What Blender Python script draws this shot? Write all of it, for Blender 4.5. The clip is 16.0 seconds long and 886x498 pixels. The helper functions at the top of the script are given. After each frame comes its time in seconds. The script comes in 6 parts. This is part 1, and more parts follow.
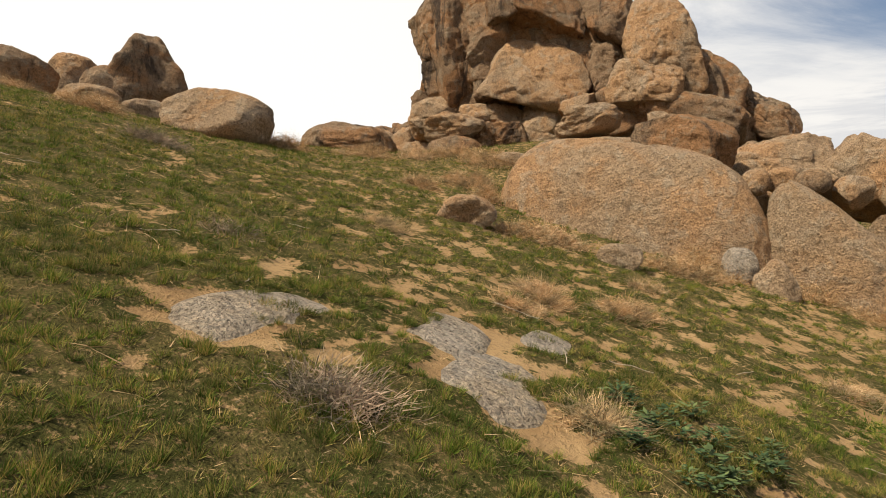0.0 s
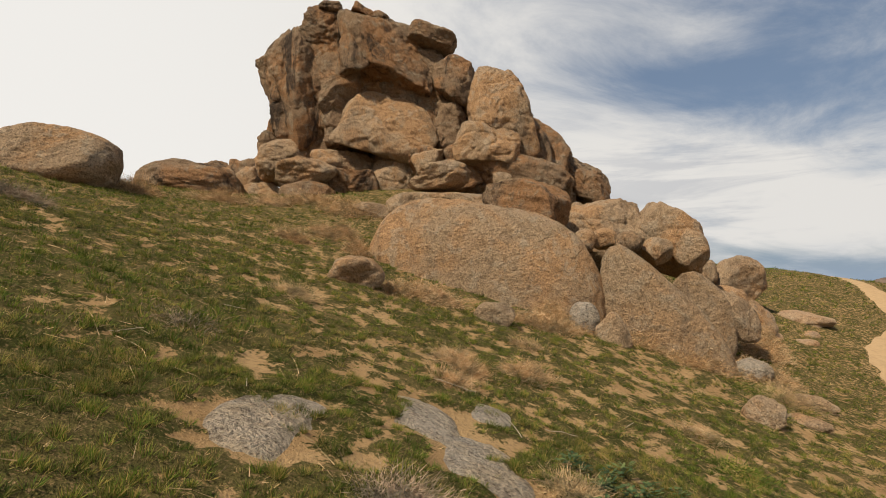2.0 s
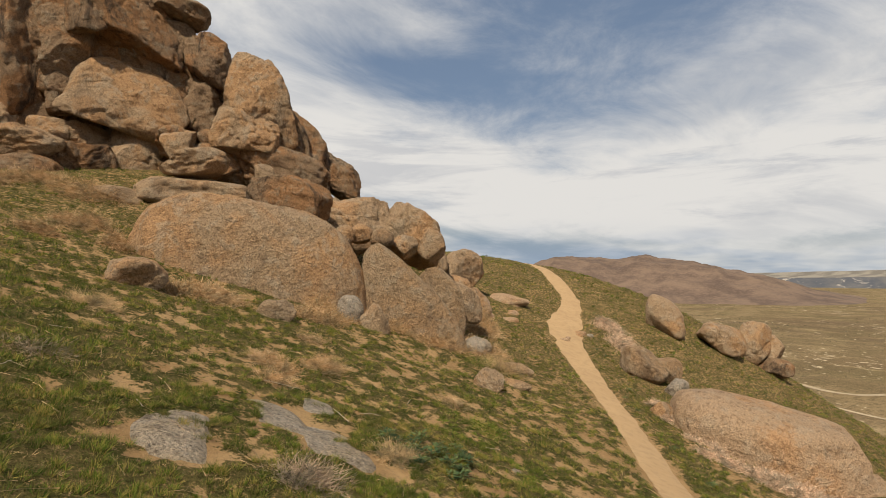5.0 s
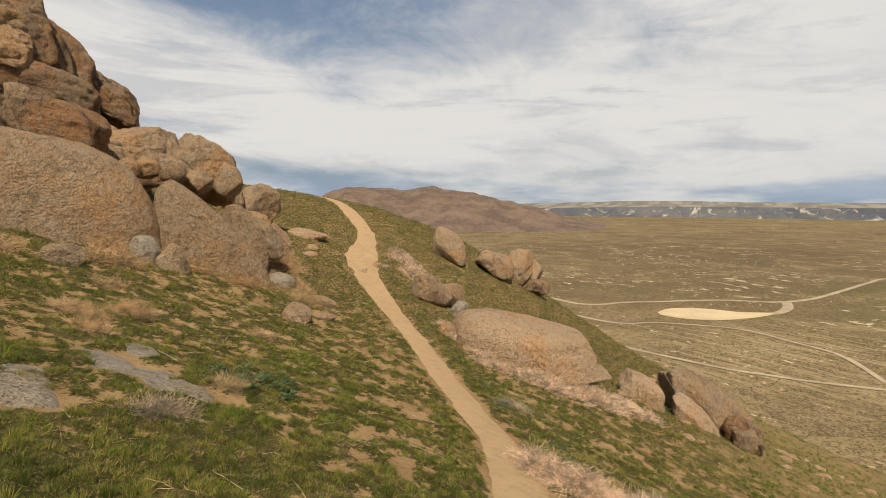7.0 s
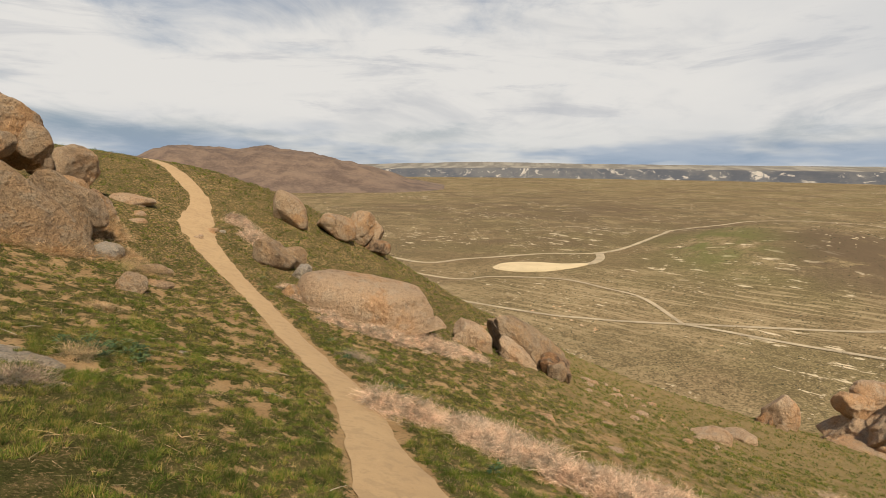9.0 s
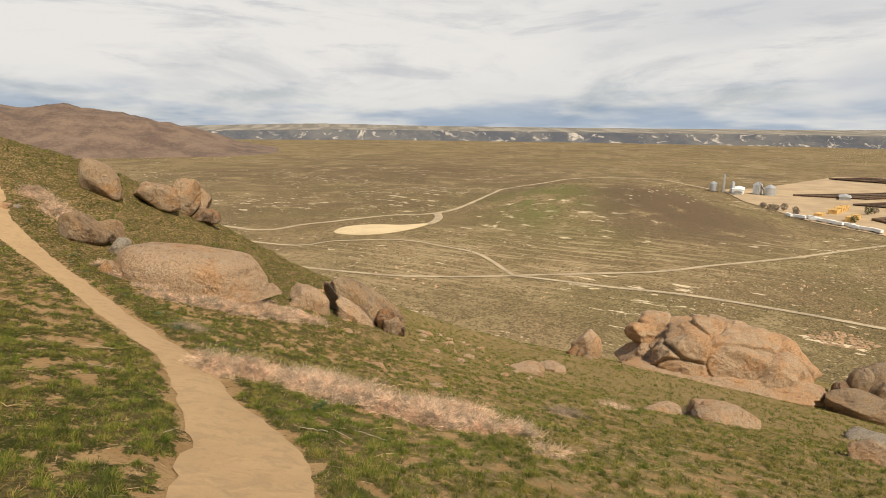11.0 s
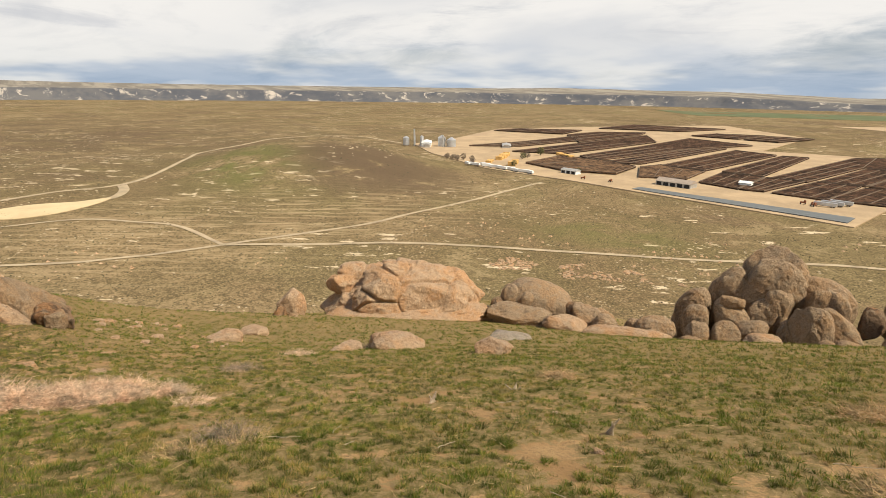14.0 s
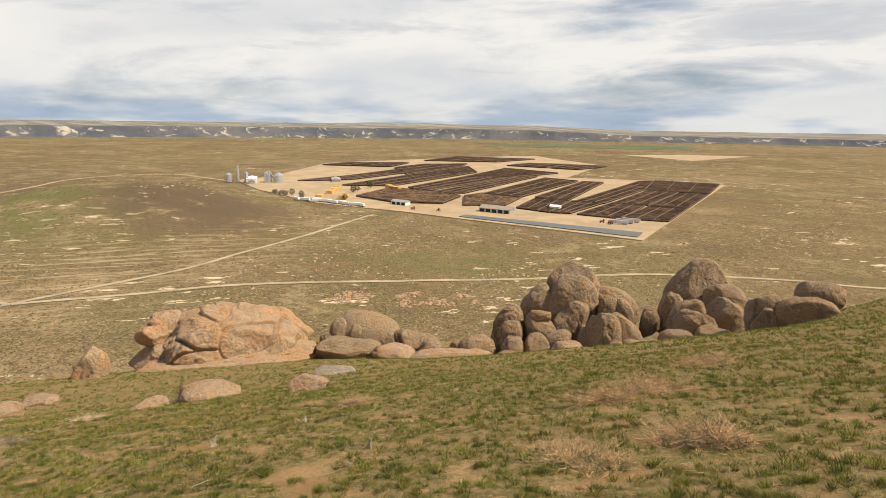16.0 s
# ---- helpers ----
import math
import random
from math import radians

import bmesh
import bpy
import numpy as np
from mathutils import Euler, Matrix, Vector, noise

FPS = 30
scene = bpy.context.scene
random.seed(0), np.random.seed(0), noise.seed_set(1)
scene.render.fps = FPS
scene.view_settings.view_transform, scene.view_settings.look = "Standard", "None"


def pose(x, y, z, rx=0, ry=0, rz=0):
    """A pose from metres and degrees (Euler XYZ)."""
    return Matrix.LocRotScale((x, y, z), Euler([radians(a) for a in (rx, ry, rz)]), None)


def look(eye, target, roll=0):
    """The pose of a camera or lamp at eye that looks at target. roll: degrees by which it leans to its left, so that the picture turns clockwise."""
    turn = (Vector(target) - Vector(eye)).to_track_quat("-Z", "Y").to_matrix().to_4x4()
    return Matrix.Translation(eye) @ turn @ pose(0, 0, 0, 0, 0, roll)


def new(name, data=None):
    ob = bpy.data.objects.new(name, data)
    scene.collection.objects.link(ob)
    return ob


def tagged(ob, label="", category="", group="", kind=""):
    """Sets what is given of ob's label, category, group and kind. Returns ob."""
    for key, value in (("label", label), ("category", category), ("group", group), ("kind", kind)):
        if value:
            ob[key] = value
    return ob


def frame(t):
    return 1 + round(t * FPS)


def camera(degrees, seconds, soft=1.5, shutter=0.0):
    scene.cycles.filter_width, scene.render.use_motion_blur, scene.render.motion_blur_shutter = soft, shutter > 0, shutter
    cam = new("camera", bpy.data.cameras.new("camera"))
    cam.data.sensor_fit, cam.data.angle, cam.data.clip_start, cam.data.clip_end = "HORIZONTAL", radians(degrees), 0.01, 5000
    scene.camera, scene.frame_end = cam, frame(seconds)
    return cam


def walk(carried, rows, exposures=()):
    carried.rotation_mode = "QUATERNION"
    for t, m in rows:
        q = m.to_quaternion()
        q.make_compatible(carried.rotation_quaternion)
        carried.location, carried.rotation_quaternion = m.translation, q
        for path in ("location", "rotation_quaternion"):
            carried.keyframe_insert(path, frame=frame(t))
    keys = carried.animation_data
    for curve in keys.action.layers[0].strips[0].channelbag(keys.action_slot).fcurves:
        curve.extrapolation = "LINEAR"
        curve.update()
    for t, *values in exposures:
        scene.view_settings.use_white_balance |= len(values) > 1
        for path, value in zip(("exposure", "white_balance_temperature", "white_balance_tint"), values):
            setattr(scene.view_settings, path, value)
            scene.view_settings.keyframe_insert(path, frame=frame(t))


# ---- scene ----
cam = camera(75.26, 16.0, soft=0.6)
# seconds, eye in metres, yaw, pitch and roll in degrees
ROWS = [
    (0, -0.000, 0.000, 1.400, -0.000, 1.230, -0.533),
    (0.5, -0.375, -0.048, 1.516, -4.966, 2.460, -0.372),
    (1, -0.754, -0.188, 1.631, -8.879, 3.190, -0.137),
    (1.5, -1.034, -0.295, 1.765, -13.180, 3.862, 0.042),
    (2, -1.349, -0.370, 1.913, -17.688, 4.536, -0.036),
    (2.5, -1.709, -0.521, 2.009, -21.338, 5.151, -0.114),
    (3, -2.025, -0.596, 2.106, -24.125, 5.567, -0.226),
    (3.2, -2.131, -0.638, 2.157, -25.208, 5.719, -0.236),
    (5.3, -3.204, -1.278, 2.434, -47.925, 1.018, -0.074),
    (5.5, -3.315, -1.318, 2.457, -50.342, 0.220, -0.117),
    (6, -3.606, -1.389, 2.511, -56.022, -1.565, -0.145),
    (6.5, -3.847, -1.457, 2.573, -60.307, -3.314, -0.179),
    (7, -4.072, -1.564, 2.639, -64.736, -4.715, -0.190),
    (7.5, -4.326, -1.641, 2.692, -69.362, -5.733, -0.198),
    (8, -4.545, -1.731, 2.727, -73.260, -6.707, -0.238),
    (8.2, -4.641, -1.775, 2.742, -74.804, -7.068, -0.297),
    (10.3, -5.792, -2.196, 2.940, -89.973, -10.754, -0.467),
    (10.5, -5.892, -2.240, 2.966, -91.795, -11.074, -0.446),
    (11, -6.101, -2.371, 2.991, -96.280, -12.062, -0.590),
    (11.5, -6.317, -2.461, 3.027, -100.880, -12.978, -0.611),
    (12, -6.605, -2.593, 3.088, -105.854, -13.904, -0.580),
    (12.5, -6.888, -2.820, 3.117, -111.002, -14.851, -0.583),
    (13, -7.188, -2.955, 3.182, -116.525, -15.544, -0.527),
    (13.5, -7.485, -3.073, 3.278, -121.218, -15.873, -0.655),
    (14, -7.770, -3.204, 3.350, -124.990, -15.684, -0.784),
    (14.5, -8.060, -3.239, 3.409, -129.247, -14.986, -0.833),
    (15, -8.374, -3.330, 3.489, -133.355, -13.960, -0.769),
    (15.5, -8.657, -3.476, 3.519, -137.148, -12.976, -0.758),
    (16, -8.938, -3.518, 3.566, -141.694, -12.238, -0.663),
]
walk(cam, [(t, pose(x, y, z, 90 + pitch, roll, yaw)) for t, x, y, z, yaw, pitch, roll in ROWS], [(0, 0.50), (1, 0.28), (3, 0.18), (6, 0.17), (11, 0.27), (14, 0.43), (16, 0.43)])

# ---------------------------------------------------------------- light
SUN_AZ, SUN_EL = 243.0, 51.0      # degrees clockwise from +y, and above the horizon
sun = new("sun", bpy.data.lights.new("sun", "SUN"))
sun.data.energy, sun.data.angle, sun.data.color = 4.9, radians(0.6), (1.0, 0.875, 0.675)
sun.matrix_world = look((0, 0, 60), Vector((0, 0, 60)) - Vector((math.sin(radians(SUN_AZ)) * math.cos(radians(SUN_EL)), math.cos(radians(SUN_AZ)) * math.cos(radians(SUN_EL)), math.sin(radians(SUN_EL)))))

world = bpy.data.worlds.new("world")
scene.world = world
world.use_nodes = True
wt = world.node_tree
wt.nodes.clear()


class Net:
    """A short way to write node trees."""

    def __init__(self, tree):
        self.tree = tree

    def __call__(self, kind, *ins, out=0, operation="", feature="", attribute="", smooth=False, clamp=False, **named):
        n = self.tree.nodes.new("ShaderNode" + kind)
        if operation:
            n.operation = operation
        if feature:
            n.feature = feature
        if attribute:
            n.attribute_name = attribute
        if smooth:
            n.interpolation_type = "SMOOTHSTEP"
        if clamp:
            n.use_clamp = True
        for i, v in enumerate(ins):
            self.put(n.inputs[i], v)
        for k, v in named.items():
            self.put(n.inputs[k.replace("_", " ")], v)
        return n.outputs[out] if n.outputs else None

    def put(self, socket, v):
        if v is None:
            return
        if isinstance(v, bpy.types.NodeSocket):
            self.tree.links.new(v, socket)
        else:
            if isinstance(v, tuple) and len(v) == 3 and socket.type == "RGBA":
                v = (*v, 1.0)
            socket.default_value = v

    def math(self, op, a, b=None, clamp=False):
        return self("Math", a, b, operation=op, clamp=clamp)

    def mix(self, f, a, b, blend="MIX"):
        n = self.tree.nodes.new("ShaderNodeMix")
        n.data_type, n.blend_type = "RGBA", blend
        self.put(n.inputs[0], f), self.put(n.inputs[6], a), self.put(n.inputs[7], b)
        return n.outputs[2]

    def ramp(self, v, lo, hi):
        return self("MapRange", v, lo, hi, 0.0, 1.0, smooth=True)

    def noise(self, vec, scale, detail=4.0, rough=0.55, dist=0.0):
        return self("TexNoise", Vector=vec, Scale=scale, Detail=detail, Roughness=rough, Distortion=dist)


w = Net(wt)
direction = w("TexCoord", out=0)
sky = w("TexSky")
sky.node.sky_type, sky.node.sun_disc = "NISHITA", False
sky.node.sun_elevation, sky.node.sun_rotation = radians(SUN_EL), radians(SUN_AZ)
sky.node.dust_density = 1.6
sep = wt.nodes.new("ShaderNodeSeparateXYZ")
wt.links.new(direction, sep.inputs[0])
up = w.math("MAXIMUM", sep.outputs[2], 0.0)
# clouds lie on a sheet overhead, so that they crowd together towards the horizon
lift = w.math("ADD", up, 0.16)
px = w.math("DIVIDE", sep.outputs[0], lift)
py = w.math("DIVIDE", sep.outputs[1], lift)
flat = w("CombineXYZ", px, py, 0.0)
turned = w("Mapping", flat, None, (0, 0, radians(-28)), (0.75, 1.0, 1.0))
broad = w.noise(turned, 0.5, 5.0, 0.52, 0.3)
fine = w.noise(turned, 2.0, 9.0, 0.66, 0.5)
# thicker veil towards the sun's side and low down, thinner to the east
veil = w("VectorMath", direction, (math.sin(radians(-35)), math.cos(radians(-35)), 0.0), operation="DOT_PRODUCT", out=1)
band = w.math("MULTIPLY", w.ramp(up, 0.03, 0.10), w.ramp(up, 0.30, 0.14))
cover = w.math("ADD", w.math("MULTIPLY", broad, 0.80), w.math("MULTIPLY", fine, 0.25))
cover = w.math("ADD", cover, w.math("MULTIPLY", w.ramp(veil, 0.35, 0.95), 0.25))
cover = w.math("ADD", cover, w.math("MULTIPLY", band, 0.09))
south = w("VectorMath", direction, (math.sin(radians(150)), math.cos(radians(150)), 0.0), operation="DOT_PRODUCT", out=1)
cover = w.math("ADD", cover, w.math("MULTIPLY", w.ramp(south, 0.35, 0.9), 0.05))
cover = w.math("SUBTRACT", cover, w.math("MULTIPLY", w.ramp(up, 0.48, 0.80), 0.45))
cloud = w.ramp(cover, 0.42, 0.60)
grey = w.math("MULTIPLY", w.ramp(w.noise(turned, 0.9, 6.0, 0.6, 0.5), 0.50, 0.70), w.ramp(veil, 0.9, 0.2))
white = w.mix(w.math("MULTIPLY", grey, 0.45), (1.02, 0.99, 0.945), (0.56, 0.59, 0.64))
glow = w.mix(w.ramp(veil, 0.3, 1.0), white, (1.16, 1.13, 1.08))
thin = w.ramp(w.noise(w("Mapping", direction, None, None, (1.6, 1.6, 11.0)), 1.9, 6.0, 0.62, 0.4), 0.50, 0.64)
thin = w.math("MULTIPLY", w.math("MULTIPLY", thin, w.math("MULTIPLY", w.ramp(up, 0.02, 0.08), w.ramp(up, 0.42, 0.20))), w.ramp(veil, 0.75, 0.2))
glow = w.mix(w.math("MULTIPLY", thin, 0.55), glow, (0.60, 0.62, 0.67))
blue = w.mix(0.5, w.mix(1.0, sky, (0.10, 0.10, 0.10), "MULTIPLY"), (0.30, 0.40, 0.56))
dull = w.math("MULTIPLY", w.ramp(south, 0.55, 0.95), w.ramp(broad, 0.40, 0.56))
glow = w.mix(w.math("MULTIPLY", dull, 0.55), glow, (0.66, 0.69, 0.74))
low = w.ramp(up, 0.10, 0.0)
shaft = w.ramp(w.noise(w("CombineXYZ", px, py, 0.0), 0.5, 4.0, 0.55), 0.44, 0.60)
haze = w.mix(w.math("MULTIPLY", low, 0.85), w.mix(cloud, blue, glow), w.mix(shaft, (0.90, 0.90, 0.875), (0.40, 0.51, 0.66)))
back = w("Background", haze, 0.66)
w("OutputWorld", back)

# ---------------------------------------------------------------- materials
def material(name):
    m = bpy.data.materials.new(name)
    m.use_nodes = True
    m.node_tree.nodes.clear()
    return m, Net(m.node_tree)


def finish(n, color, rough=0.9, bump=None, strength=0.5, distance=0.05, metal=0.0, spec=0.3):
    normal = n("Bump", Strength=strength, Distance=distance, Height=bump) if bump is not None else None
    b = n("BsdfPrincipled", Base_Color=color, Roughness=rough, Metallic=metal, Normal=normal)
    b.node.inputs["Specular IOR Level"].default_value = spec
    n("OutputMaterial", b)


def granite(name, base, orange, lichen, dark, stain=0.5):
    m, n = material(name)
    rnd = n("ObjectInfo", out=5)
    at = n("VectorMath", n("NewGeometry", out=0), n("CombineXYZ", n.math("MULTIPLY", rnd, 37.0), rnd, 0.0), operation="ADD")
    big = n.noise(at, 0.45, 5.0, 0.62, 0.5)
    mid = n.noise(at, 2.2, 6.0, 0.68, 0.4)
    patch = n.noise(at, 6.5, 5.0, 0.7, 0.3)
    grain = n.noise(at, 24.0, 4.0, 0.75)
    pit = n("TexVoronoi", Vector=at, Scale=19.0)
    c = n.mix(n.ramp(big, 0.44, 0.58), base, orange)
    c = n.mix(n.math("MULTIPLY", n.ramp(mid, 0.50, 0.62), 0.6), c, lichen)
    streak = n.noise(n("Mapping", at, None, None, (1.0, 1.0, 0.35)), 0.9, 6.0, 0.70, 0.6)
    c = n.mix(n.math("MULTIPLY", n.ramp(streak, 0.52, 0.66), stain), c, dark)
    c = n.mix(n.math("MULTIPLY", n.ramp(patch, 0.53, 0.60), 0.55), c, n.mix(1.0, c, (0.50, 0.47, 0.45), "MULTIPLY"))
    c = n.mix(n.math("MULTIPLY", n.ramp(grain, 0.50, 0.58), 0.6), c, n.mix(1.0, c, (1.55, 1.5, 1.42), "MULTIPLY"))
    c = n.mix(n.math("MULTIPLY", n.ramp(grain, 0.44, 0.36), 0.6), c, n.mix(1.0, c, (0.45, 0.43, 0.42), "MULTIPLY"))
    c = n.mix(n.math("MULTIPLY", n.ramp(pit, 0.30, 0.10), 0.8), c, n.mix(1.0, c, (0.35, 0.32, 0.30), "MULTIPLY"))
    height = n.math("ADD", n.math("ADD", mid, n.math("MULTIPLY", patch, 0.8)), n.math("MULTIPLY", grain, 0.35))
    finish(n, c, 0.95, height, 1.0, 0.20, spec=0.12)
    return m


ROCK = granite("granite", (0.345, 0.246, 0.158), (0.39, 0.238, 0.128), (0.37, 0.30, 0.22), (0.12, 0.087, 0.062))
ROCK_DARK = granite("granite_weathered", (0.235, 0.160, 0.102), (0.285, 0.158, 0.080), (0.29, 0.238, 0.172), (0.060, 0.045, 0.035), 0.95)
ROCK_GREY = granite("granite_grey", (0.345, 0.295, 0.240), (0.34, 0.275, 0.20), (0.29, 0.26, 0.22), (0.16, 0.13, 0.11), 0.3)
ROCK_PINK = granite("granite_pink", (0.415, 0.292, 0.190), (0.44, 0.270, 0.150), (0.42, 0.33, 0.24), (0.17, 0.118, 0.082), 0.22)
ROCK_TAN = granite("granite_tan", (0.305, 0.222, 0.145), (0.325, 0.215, 0.125), (0.31, 0.25, 0.18), (0.12, 0.09, 0.068), 0.55)


def soil_nodes(n, at):
    a = n.noise(at, 1.1, 5.0, 0.6, 0.3)
    g = n.noise(at, 21.0, 5.0, 0.75)
    c = n.mix(n.ramp(a, 0.35, 0.65), (0.29, 0.180, 0.086), (0.37, 0.245, 0.122))
    c = n.mix(n.math("MULTIPLY", n.ramp(g, 0.5, 0.62), 0.55), c, (0.17, 0.112, 0.062))
    peb = n("TexVoronoi", Vector=at, Scale=34.0)
    c = n.mix(n.math("MULTIPLY", n.ramp(peb, 0.22, 0.05), 0.35), c, (0.54, 0.40, 0.25))
    return c, n.math("ADD", g, n.math("MULTIPLY", n.ramp(peb, 0.4, 0.0), 0.4))


def grained(n, at, deg, long):
    """Coordinates whose pattern is drawn out along a direction on the ground."""
    v = n("Mapping", at, None, (0, 0, radians(deg)), (long, 1.0, 1.0))
    v.node.vector_type = "TEXTURE"
    return v


def ground_material():
    m, n = material("hillside_and_plain")
    at = n("NewGeometry", out=0)
    soil, relief = soil_nodes(n, at)
    grass = n("Attribute", attribute="grass", out=2)
    plain = n("Attribute", attribute="plain", out=2)
    fine = n.noise(at, 9.0, 5.0, 0.7)
    litter_and_shade = n.noise(at, 28.0, 4.0, 0.75)
    # olive turf and litter, coloured darker for the shade between tufts
    turf = n.mix(n.ramp(n.noise(at, 2.3, 4.0, 0.6), 0.40, 0.62), (0.048, 0.050, 0.015), (0.095, 0.078, 0.030))
    turf = n.mix(n.math("MULTIPLY", n.ramp(litter_and_shade, 0.54, 0.62), 0.7), turf, (0.26, 0.17, 0.085))
    turf = n.mix(n.math("MULTIPLY", n.ramp(litter_and_shade, 0.46, 0.38), 0.6), turf, (0.024, 0.022, 0.009))
    dry = n("Attribute", attribute="dry", out=2)
    turf = n.mix(n.math("MULTIPLY", dry, 0.75), turf, n.mix(n.ramp(fine, 0.42, 0.60), (0.16, 0.130, 0.048), (0.31, 0.225, 0.115)))
    cover = n.ramp(n.math("ADD", grass, n.math("MULTIPLY", n.math("SUBTRACT", fine, 0.5), 2.2)), 0.30, 0.50)
    near = n.mix(cover, soil, turf)
    # the plain: sagebrush and cheatgrass, pale alkali patches, greener flats
    wide = n.noise(at, 0.0035, 6.0, 0.6, 0.4)
    mid = n.noise(at, 0.022, 6.0, 0.62, 0.6)
    tuft = n.noise(at, 0.20, 4.0, 0.75)
    p = n.mix(n.ramp(wide, 0.38, 0.62), (0.172, 0.122, 0.068), (0.245, 0.180, 0.100))
    olive = n.noise(at, 0.0085, 5.0, 0.6, 0.5)
    p = n.mix(n.math("MULTIPLY", n.ramp(olive, 0.46, 0.62), 0.6), p, (0.152, 0.126, 0.060))
    p = n.mix(n.math("MULTIPLY", n.ramp(n.noise(at, 0.0048, 5.0, 0.62, 0.8), 0.52, 0.64), 0.65), p, (0.120, 0.082, 0.056))
    p = n.mix(n.math("MULTIPLY", n.ramp(mid, 0.50, 0.60), 0.55), p, (0.122, 0.094, 0.048))
    p = n.mix(n.math("MULTIPLY", n.ramp(mid, 0.44, 0.36), 0.45), p, (0.32, 0.245, 0.14))
    p = n.mix(n.math("MULTIPLY", n.ramp(tuft, 0.50, 0.58), 0.6), p, (0.082, 0.064, 0.034))
    speck = n.noise(at, 0.9, 3.0, 0.7)
    p = n.mix(n.math("MULTIPLY", n.ramp(speck, 0.53, 0.60), 0.6), p, (0.062, 0.052, 0.026))
    p = n.mix(n.math("MULTIPLY", n.ramp(speck, 0.46, 0.39), 0.55), p, (0.33, 0.25, 0.14))
    salt = n.noise(grained(n, at, 50, 2.2), 0.085, 6.0, 0.68, 0.3)
    some = n.ramp(n.noise(at, 0.0075, 4.0, 0.6, 0.5), 0.46, 0.62)
    p = n.mix(n.math("MULTIPLY", n.ramp(n.math("ADD", salt, n.math("MULTIPLY", some, 0.08)), 0.662, 0.690), 0.9), p, (0.56, 0.46, 0.32))
    rut = n.noise(grained(n, at, 55, 9.0), 0.16, 4.0, 0.65, 0.8)
    ruts = n("Attribute", attribute="ruts", out=2)
    p = n.mix(n.math("MULTIPLY", n.ramp(rut, 0.52, 0.60), n.math("MULTIPLY", ruts, 0.5)), p, (0.37, 0.285, 0.17))
    lush = n("Attribute", attribute="lush", out=2)
    p = n.mix(n.math("MULTIPLY", n.math("MULTIPLY", lush, 0.75), n.ramp(mid, 0.36, 0.60)), p, (0.120, 0.140, 0.040))
    bare = n("Attribute", attribute="bare", out=2)
    p = n.mix(n.math("MULTIPLY", n.math("MULTIPLY", bare, 0.8), n.ramp(mid, 0.30, 0.50)), p, (0.100, 0.072, 0.048))
    c = n.mix(plain, near, p)
    h = n.math("ADD", relief, n.math("MULTIPLY", fine, 0.8))
    finish(n, c, 1.0, h, 0.7, 0.05, spec=0.02)
    return m


GROUND = ground_material()


def simple(name, color, rough=0.8, vary=0.25, scale=3.0, metal=0.0, bump=0.3, spec=0.3, second=None):
    m, n = material(name)
    at = n("NewGeometry", out=0)
    a = n.noise(at, scale, 5.0, 0.65, 0.2)
    b = n.noise(at, scale * 9.0, 4.0, 0.7)
    dark = second or tuple(v * (1 - vary * 1.6) for v in color)
    c = n.mix(n.ramp(a, 0.35, 0.65), color, dark)
    c = n.mix(n.math("MULTIPLY", n.ramp(b, 0.45, 0.65), vary), c, tuple(min(1, v * 1.35) for v in color))
    finish(n, c, rough, b, bump, 0.03, metal, spec)
    return m


def path_material():
    m, n = material("trodden_sand")
    at = n("NewGeometry", out=0)
    c, h = soil_nodes(n, at)
    feet = n.noise(at, 4.5, 3.0, 0.6, 0.6)
    c = n.mix(0.6, c, (0.44, 0.305, 0.172))
    c = n.mix(n.math("MULTIPLY", n.ramp(feet, 0.48, 0.62), 0.35), c, (0.25, 0.175, 0.105))
    finish(n, c, 0.95, n.math("ADD", n.math("MULTIPLY", h, 0.6), n.math("MULTIPLY", feet, 1.6)), 0.6, 0.02, spec=0.12)
    return m


PATH_SAND = path_material()
ROAD_DIRT = simple("pale_dirt_track", (0.40, 0.32, 0.21), 0.95, 0.2, 0.05)
LOT_DIRT = simple("feedlot_yard_dirt", (0.40, 0.295, 0.18), 0.95, 0.15, 0.03)


def mud_material(name, pale, dark):
    """Trampled manure and mud: dark wet blotches, drier brown ridges, straw specks."""
    m, n = material(name)
    at = n("NewGeometry", out=0)
    blot = n.noise(at, 0.05, 5.0, 0.7, 0.4)
    lump = n.noise(at, 0.22, 4.0, 0.75)
    c = n.mix(n.ramp(blot, 0.42, 0.60), pale, dark)
    c = n.mix(n.math("MULTIPLY", n.ramp(lump, 0.52, 0.58), 0.85), c, (0.012, 0.010, 0.009))
    c = n.mix(n.math("MULTIPLY", n.ramp(lump, 0.42, 0.36), 0.7), c, (0.20, 0.135, 0.085))
    finish(n, c, 1.0, lump, 0.5, 0.3, spec=0.02)
    return m


PEN_MUD = mud_material("dark_pen_mud", (0.090, 0.052, 0.034), (0.035, 0.023, 0.017))
PAD_SAND = simple("pale_sand_pad", (0.55, 0.43, 0.26), 0.95, 0.1, 0.03)
WATER = simple("grey_pond_water", (0.12, 0.13, 0.13), 0.5, 0.1, 0.02, bump=0.05, spec=0.25)

# ---------------------------------------------------------------- ground
def hash3(ix, iy, iz, seed):
    with np.errstate(over="ignore"):
        h = (ix.astype(np.int64) * 374761393 + iy.astype(np.int64) * 668265263 + iz.astype(np.int64) * 2147483647 + seed * 974634777) & 0xFFFFFFFF
        h = ((h ^ (h >> 13)) * 1274126177) & 0xFFFFFFFF
        h = ((h ^ (h >> 16)) * 2246822519) & 0xFFFFFFFF
    return ((h ^ (h >> 15)) & 0xFFFFFF) / float(0xFFFFFF)


